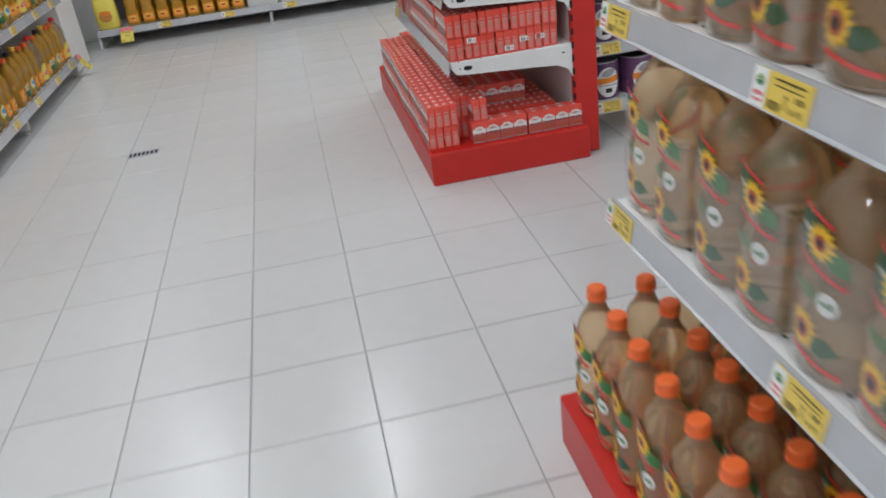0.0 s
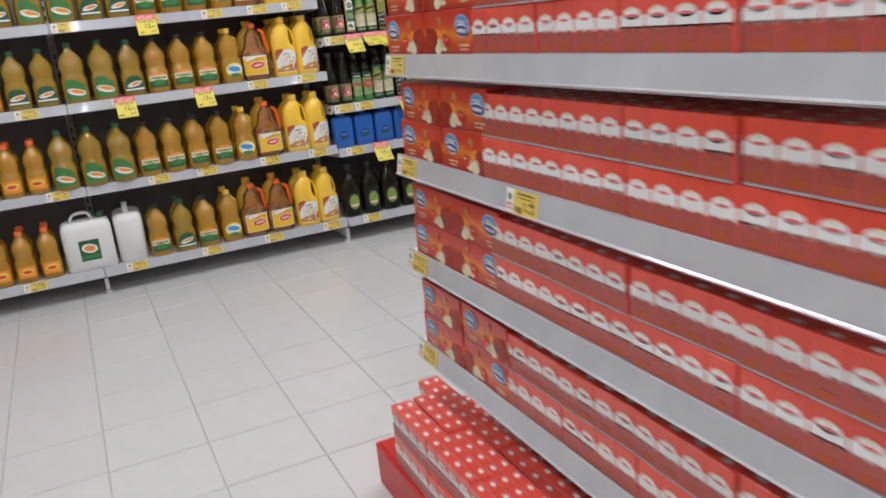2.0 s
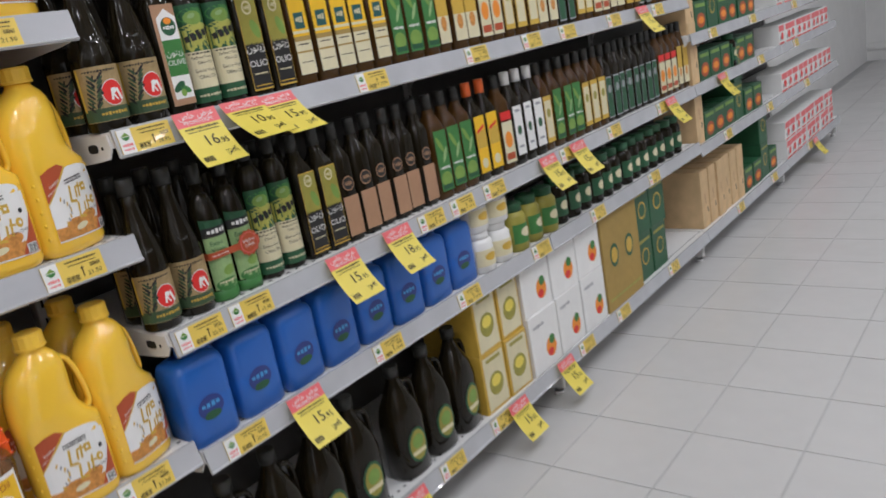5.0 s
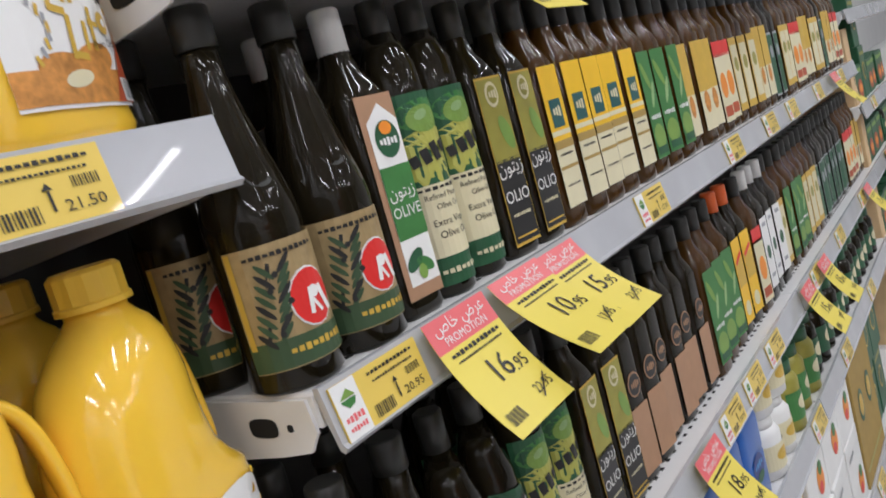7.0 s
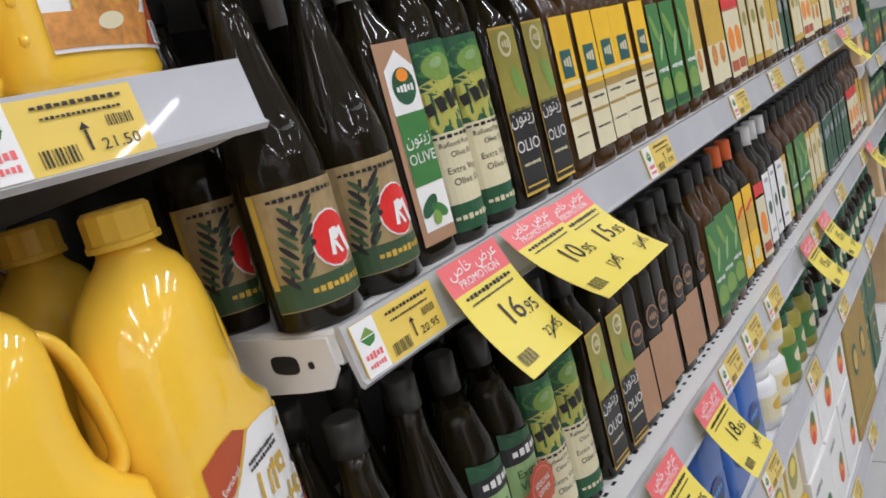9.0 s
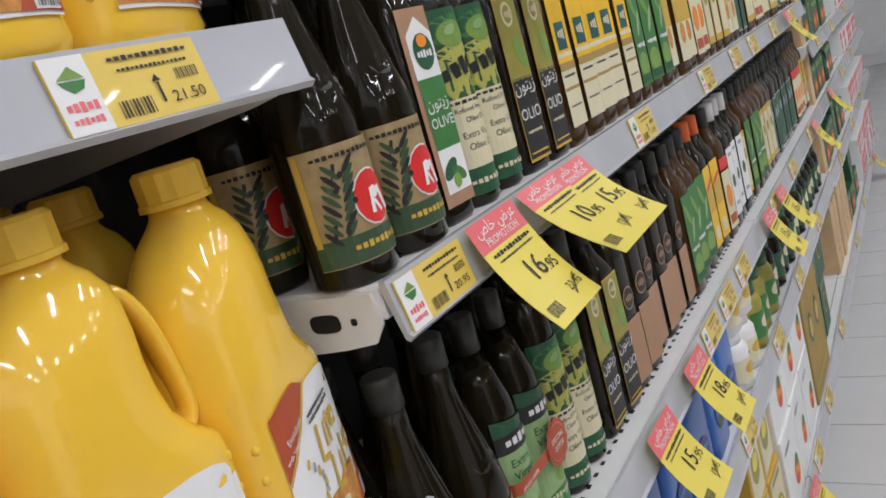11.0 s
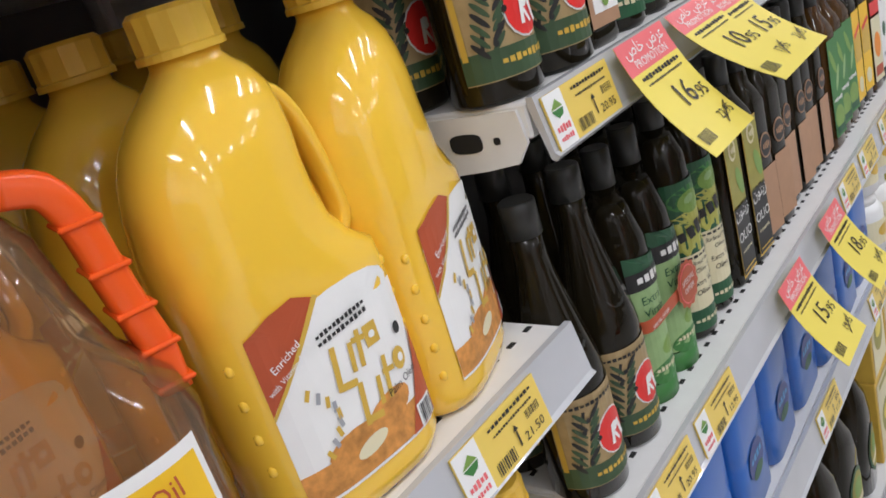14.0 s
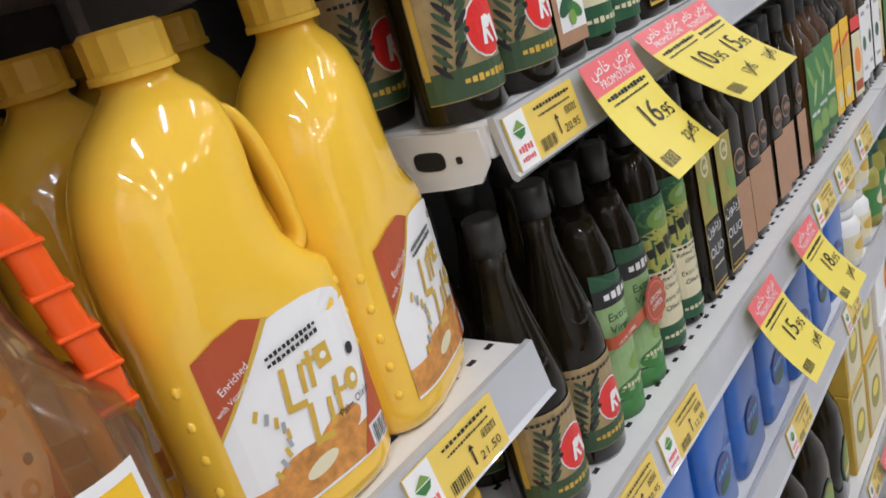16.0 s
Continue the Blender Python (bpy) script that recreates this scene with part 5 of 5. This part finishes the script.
# plinth stock: two tiers along the front, one tier behind, one row turned to the south
PZ = 0.1325
for k in range(6):
    yy = EY0 + 0.075 + 0.111 + 0.2195 * k
    for r in range(9):
        for t in range(2 if r < 3 else 1):
            if r > 6 and k > 1:
                continue
            turned(make_pack, 0.442 + 0.0595 * r + (0.004 if t else 0), yy - (0.085 if r < 2 else 0.0), PZ + (CH + 0.001) * t)
for k in range(2):
    put(make_pack, 0.69 + 0.225 * k, EY0 + 0.015, PZ, 0, 1)
put(make_pack, 0.62, EY0 + 0.10, PZ + CH + 0.001, -90, 1)
for r in range(3):
    put(make_pack, 0.745, EY0 + 0.20 + 0.0595 * r, PZ + CH + 0.001, 0, 1)


def make_sticker():
    root = new("barcode_sticker")
    part("paper", box(bmesh.new(), -0.018, 0.018, -0.0006, 0.0, -0.009, 0.009), WHITE, root)
    sh = [("r", -0.012 + i * 0.0016, 0, 0.001 if i % 3 else 0.0005, 0.012, BLACK) for i in range(9)] + squiggle(0.01, 0, 0.01, 0.008, PINK, 0, 3)
    printed("print", flat_front(0.0014), sh, root)
    tagged(root, "small white barcode sticker on a carton pack", "sticker", "barcode stickers")
    return root


for x, z in ((0.545, ZR[2] + 0.028), (0.59, ZR[2] + 0.03), (0.68, ZR[2] + 0.145), (0.56, ZR[3] + 0.03), (0.62, ZR[3] + 0.028), (0.72, ZR[3] + 0.035), (0.62, ZR[0] + 0.07), (0.76, ZR[0] + 0.02), (0.82, ZR[0] + 0.045), (0.88, ZR[0] + 0.045), (0.62, 0.16)):
    put(make_sticker, x, EY0 + 0.0085 if z > 0.3 else EY0 + 0.04, z, 0, 0, lean=random.uniform(-3, 3))
for y, z in ((4.15, ZR[3]), (3.62, ZR[2]), (4.15, ZR[2]), (4.15, ZR[1]), (4.15, ZR[0])):
    tag(EX, z, "14.50", y, -90)

# ---- the oil end display beside the start ----
OX, OY0, OY1 = 0.505, -0.06, 1.27
ZO = (0.573, 0.928, 1.285)
root = new("end_display_base")
part("plinth", box(bmesh.new(), 0.39, 1.06, OY0 - 0.1, OY1 + 0.04, 0.0, 0.128, 0, 0.004), REDST, root, "red steel plinth")
part("back_panel", box(bmesh.new(), 1.04, 1.06, OY0, OY1, 0.128, 2.0), STEEL, root)
for y in (OY0, OY1 - 0.035):
    part("column", box(bmesh.new(), 1.06, 1.12, y, y + 0.035, 0.0, 2.05, 0, 0.003), REDST, root, "red steel column")
tagged(root, "red steel end display with plinth and column", "display stand", "red end displays")
for z in ZO:
    shelf(OX, OY1, z, -90, OY1 - OY0, 0.47, 2)


def make_oil_pack():
    """Film-wrapped four-pack of sunflower oil: two bottles wide and two deep."""
    root = new("oil_bottle_pack")
    proto = make_oil("packbig")
    kids = [(o.name.split(".")[0], o.data) for o in proto.children]
    for o in list(proto.children):
        bpy.data.objects.remove(o)
    bpy.data.objects.remove(proto)
    for i in range(2):
        for j in range(2):
            b = None
            for nm, data in kids:
                ob = new("bottle" if nm == "body" else nm, data)
                if b is None:
                    b = ob
                    ob.parent = root
                    ob.location = (0.118 * (i - 0.5), 0.11 * (j - 0.5), 0)
                else:
                    ob.parent = b
    bm = bmesh.new()
    loft(bm, [ring(z, 0.236, 0.222, 9, 36) for z in (0.01, 0.07, 0.13, 0.19)], 0, False, False)
    film = part("film", bm, FILMC, root, "clear shrink film")
    film.visible_shadow = False
    tagged(root, "film-wrapped four-pack of sunflower oil bottles", "bottle pack", "sunflower oil packs")
    return root


def film_material():
    m = bpy.data.materials.new("shrink_film")
    m.use_nodes = True
    n, l = m.node_tree.nodes, m.node_tree.links
    gl, tr, mx = n.new("ShaderNodeBsdfGlossy"), n.new("ShaderNodeBsdfTransparent"), n.new("ShaderNodeMixShader")
    gl.inputs["Roughness"].default_value = 0.18
    nz, bp, tc = n.new("ShaderNodeTexNoise"), n.new("ShaderNodeBump"), n.new("ShaderNodeTexCoord")
    nz.inputs["Scale"].default_value = 28
    bp.inputs["Strength"].default_value, bp.inputs["Distance"].default_value = 0.7, 0.004
    l.new(tc.outputs["Object"], nz.inputs["Vector"])
    l.new(nz.outputs["Fac"], bp.inputs["Height"])
    l.new(bp.outputs[0], gl.inputs["Normal"])
    mx.inputs[0].default_value = 0.2
    l.new(tr.outputs[0], mx.inputs[1])
    l.new(gl.outputs[0], mx.inputs[2])
    l.new(mx.outputs[0], n["Material Output"].inputs[0])
    return m


FILMC = film_material()
for z in ZO:
    for k in range(5):
        for r in range(2):
            put(make_oil_pack, OX + 0.118 + 0.23 * r, OY1 - 0.13 - 0.252 * k, z + 0.0005, -90, 2)
for k in range(13):
    for r in range(5):
        if r < 4 or k < 8:
            put(make_oil, 0.455 + 0.1 * r, OY1 - 0.03 - 0.1 * k, 0.1285, -90, 8, args=("pack",))
for y, z in ((1.22, ZO[0]), (0.68, ZO[0]), (1.22, ZO[1]), (0.76, ZO[1])):
    tag(OX, z, "16.95", y, -90)

# ---- the aisle run behind the red display ----
RY = 2.985
ZQ = (0.165, 0.40, 0.635, 0.85, 1.035, 1.24)
for i in range(2):
    x = 1.105 + 1.33 * i
    put(make_frame, x, RY, 0, key="run", args=(1.33, 0.42, 2.0, DARKP))
    for z in ZQ:
        shelf(x, RY, z, 0, 1.33, 0.42, 1)


def make_can(kind):
    root = new("can")
    d, h, m = {"big": (0.135, 0.15, PURPLE), "small": (0.078, 0.115, PURPLE), "spots": (0.078, 0.12, WHITE), "blue": (0.085, 0.11, NAVY), "cream": (0.075, 0.115, CREAM)}[kind]
    body(root, [(0, d * 0.96, d * 0.96, 2), (0.004, d, d, 2), (h - 0.008, d, d, 2), (h - 0.003, d * 0.98, d * 0.98, 2)], m, 26)
    part("lid", loft(bmesh.new(), [ring(z, k, k, 2, 26) for z, k in ((h - 0.003, d * 0.98), (h, d * 0.98), (h, d * 0.88), (h - 0.004, d * 0.86))]), CHAN, root, "metal lid")
    if kind == "spots":
        sh = [("e", (k % 4 - 1.5) * 0.022, 0.02 + (k // 4) * 0.035, 0.016, 0.02, BLACK, k * 40, 0) for k in range(12)]
    else:
        sh = [("e", 0, h * 0.46, d * 0.72, h * 0.82, WHITE), ("e", 0.0, h * 0.72, d * 0.42, h * 0.2, GREY, 20, 1), ("r", 0, h * 0.52, d * 0.72, h * 0.16, ORANGE, 6, 1), ("r", 0, h * 0.24, d * 0.2, h * 0.12, BLACK, 0, 1), ("r", 0, h * 0.38, d * 0.6, h * 0.03, GREY, 0, 1)]
    printed("label", round_front(d / 2 + 0.0005), sh, root)
    tagged(root, {"big": "large purple can with white oval and orange band", "small": "small purple can with white oval label", "spots": "white can with black cow spots", "blue": "small dark blue can with white oval", "cream": "small cream coloured can"}[kind], "can", kind + " cans")
    return root


def make_pouch(kind):
    """A plump lying pouch with sealed ends."""
    root = new("pouch")
    m = {"green": FOILG, "purple": FOILP, "pale": FOILW}[kind]
    bm = bmesh.new()
    L, W, H = 0.24, 0.19, 0.072
    rows = []
    for k in range(9):
        t = k / 8
        s = max(0.06, math.sin(math.pi * t) ** 0.5)
        rows.append([(L * (t - 0.5), W / 2 * (0.9 + 0.1 * s) * math.cos(a), H / 2 + H / 2 * s * math.sin(a) * (1 + 0.2 * math.sin(3 * a + 1.7 * k))) for a in [i * math.pi / 8 for i in range(16)]])
    loft(bm, rows)
    part("bag", bm, m, root)
    bm = bmesh.new()
    for s in (-1, 1):
        box(bm, s * L / 2 - 0.008, s * L / 2 + 0.008, -W * 0.45, W * 0.45, H * 0.48, H * 0.52)
    part("seal", bm, m, root)
    on = lambda u, v, o: (u, -W / 2 * 0.72 + v * 0.9 - o, H * 0.72 + v * 0.5 + 0.004 + o)
    printed("print", on, [("e", 0, 0.012, 0.1, 0.03, WHITE), ("e", 0, 0.014, 0.05, 0.015, RED if kind != "pale" else BLACK, 0, 1)], root)
    tagged(root, {"green": "glossy green milk powder pouch lying flat", "purple": "glossy purple milk powder pouch lying flat", "pale": "pale patterned food pouch lying flat"}[kind], "pouch", kind + " pouches")
    return root


random.seed(5)
for bay in range(2):
    x0 = 1.115 + 1.33 * bay
    for i, z in enumerate(ZQ[:2]):
        for k in range(3):
            put(make_can, x0 + 0.04 + 0.147 * k + 0.03, RY + 0.085, z + 0.0005, 0, 10, args=("big",))
        for c, kind in enumerate(("green", "pale", "pale")):
            for t in range(3):
                put(make_pouch, x0 + 0.59 + 0.255 * c, RY + 0.11 + 0.012 * (t % 2), z + 0.001 + 0.058 * t, 0, 14, key=kind, args=(kind,))
    for c, kind in enumerate(("purple", "purple", "green", "pale", "pale")):
        for t in range(2):
            put(make_pouch, x0 + 0.13 + 0.255 * c, RY + 0.11 + 0.012 * t, ZQ[2] + 0.001 + 0.058 * t, 0, 14, key=kind, args=(kind,))
    for i, z in enumerate(ZQ[3:]):
        for k in range(15):
            kind = ("small" if k < 5 else "spots" if k < 9 else "cream") if i == 0 else ("blue" if k < 4 else "small" if k < 8 else "spots" if k < 11 else "cream")
            put(make_can, x0 + 0.05 + 0.086 * k, RY + 0.055, z + 0.0005, 0, 12, args=(kind,))
    for z in ZQ:
        for x in (0.06, 0.30, 0.55, 0.86, 1.15):
            tag(x0 + x, z, "12.95", RY)
card(1.115 + 1.02, ZQ[4], "12", ".95", "15.95", RY)

# ---- the west run ----
WX = -1.52
for i in range(3):
    y = 1.95 + BAY * i
    put(make_frame, WX, y, 0, 90, key="west", args=(BAY, 0.46, 2.0, BACKP))
    for z in (0.144, 0.55, 0.95, 1.35):
        shelf(WX, y, z, 90, BAY, 0.46, 1)
    for z in (0.144, 0.55):
        for k in range(12):
            s = ("orange", "sun", "orange", "corn", "yellow_cap", "orange")[(k + i) % 6]
            put(make_oil, WX - 0.06, y + 0.07 + 0.108 * k, z, 90, 8, args=(s,))
        for x in (0.2, 0.7, 1.1):
            tag(WX, z, "12.95", y + x, 90)
card(WX, 0.144, y=6.0, rz=90)
card(-1.3, Z_A[0])
col = part("corner_column", box(bmesh.new(), -2.0, -1.56, 6.1, 6.55, 0, CEIL, 0, 0.01), WALLP, None)
tagged(col, "grey painted square corner column", kind="structure")


def make_bag(kind):
    root = new("food_bag")
    bm = bmesh.new()
    loft(bm, [ring(z, w, d, 3.5, 20) for z, w, d in ((0, 0.14, 0.1), (0.02, 0.17, 0.12), (0.12, 0.175, 0.125), (0.2, 0.165, 0.09), (0.24, 0.16, 0.02), (0.26, 0.16, 0.008))])
    part("bag", bm, YCARD, root)
    printed("print", oval_front(0.176, 0.126, 3.5), [("e", 0, 0.1, 0.1, 0.08, FOOD), ("e", 0, 0.13, 0.09, 0.03, ORANGE, 0, 1)], root)
    tagged(root, "bright yellow food bag standing on a shelf", "bag", "yellow food bags")
    return root


for t in range(2):
    put(make_bag, -1.43, FRONT + 0.08, Z_A[0] + 0.001, 0, 4, args=(1,))


def make_plate():
    root = new("floor_plate")
    part("plate", box(bmesh.new(), -0.075, 0.075, -0.035, 0.035, 0.0, 0.003, 0, 0.001), GREY, root)
    bm = bmesh.new()
    for k in range(7):
        box(bm, -0.066 + 0.02 * k, -0.054 + 0.02 * k, -0.024, 0.024, 0.003, 0.0036)
    tagged(part("ribs", bm, HOLE, root), kind="stuff")
    tagged(root, "small dark ribbed metal plate set on the floor", "floor plate")
    return root


put(make_plate, -0.836, 3.935, 0.0, 4)


def make_tube_lamp():
    root = new("ceiling_light")
    part("housing", box(bmesh.new(), -0.09, 0.09, -LAMP_LONG / 2 - 0.06, LAMP_LONG / 2 + 0.06, CEIL - 0.12, CEIL - 0.001, 0, 0.005), STEEL, root)
    tagged(root, "long white ceiling light fitting", "ceiling light", "ceiling lights")
    return root


for lx, ly in LAMP_ROWS:
    put(make_tube_lamp, lx, ly, 0)

# ---- floor tiles ----
bm = bmesh.new()
g = 0.0022
box(bm, g, T - g, g, T - g, -0.010, 0.0, 0, 0.0012)
tile = part("tile", bm, TILE, floor)
tile.location = (TX0, TY0, 0)
near, far = [], bmesh.new()
for i in range(-8, 36):
    for j in range(-16, 20):
        x, y = TX0 + T * i, TY0 + T * j
        if x < XW or y < YS or x + T > XE or y + T > YN or (i == 0 and j == 0):
            continue
        if -6 <= i <= 9 and 0 <= j <= 17:
            near.append((x, y))
        else:
            box(far, x + g, x + T - g, y + g, y + T - g, -0.010, 0.0)
for x, y in near:
    o = new("tile", tile.data)
    o.parent = floor
    o.location = (x, y, random.uniform(-0.0004, 0.0002))
    o.rotation_euler = (random.uniform(-1, 1) * 0.0008, random.uniform(-1, 1) * 0.0008, 0)
tagged(part("far_tiles", far, TILE, floor), kind="stuff")
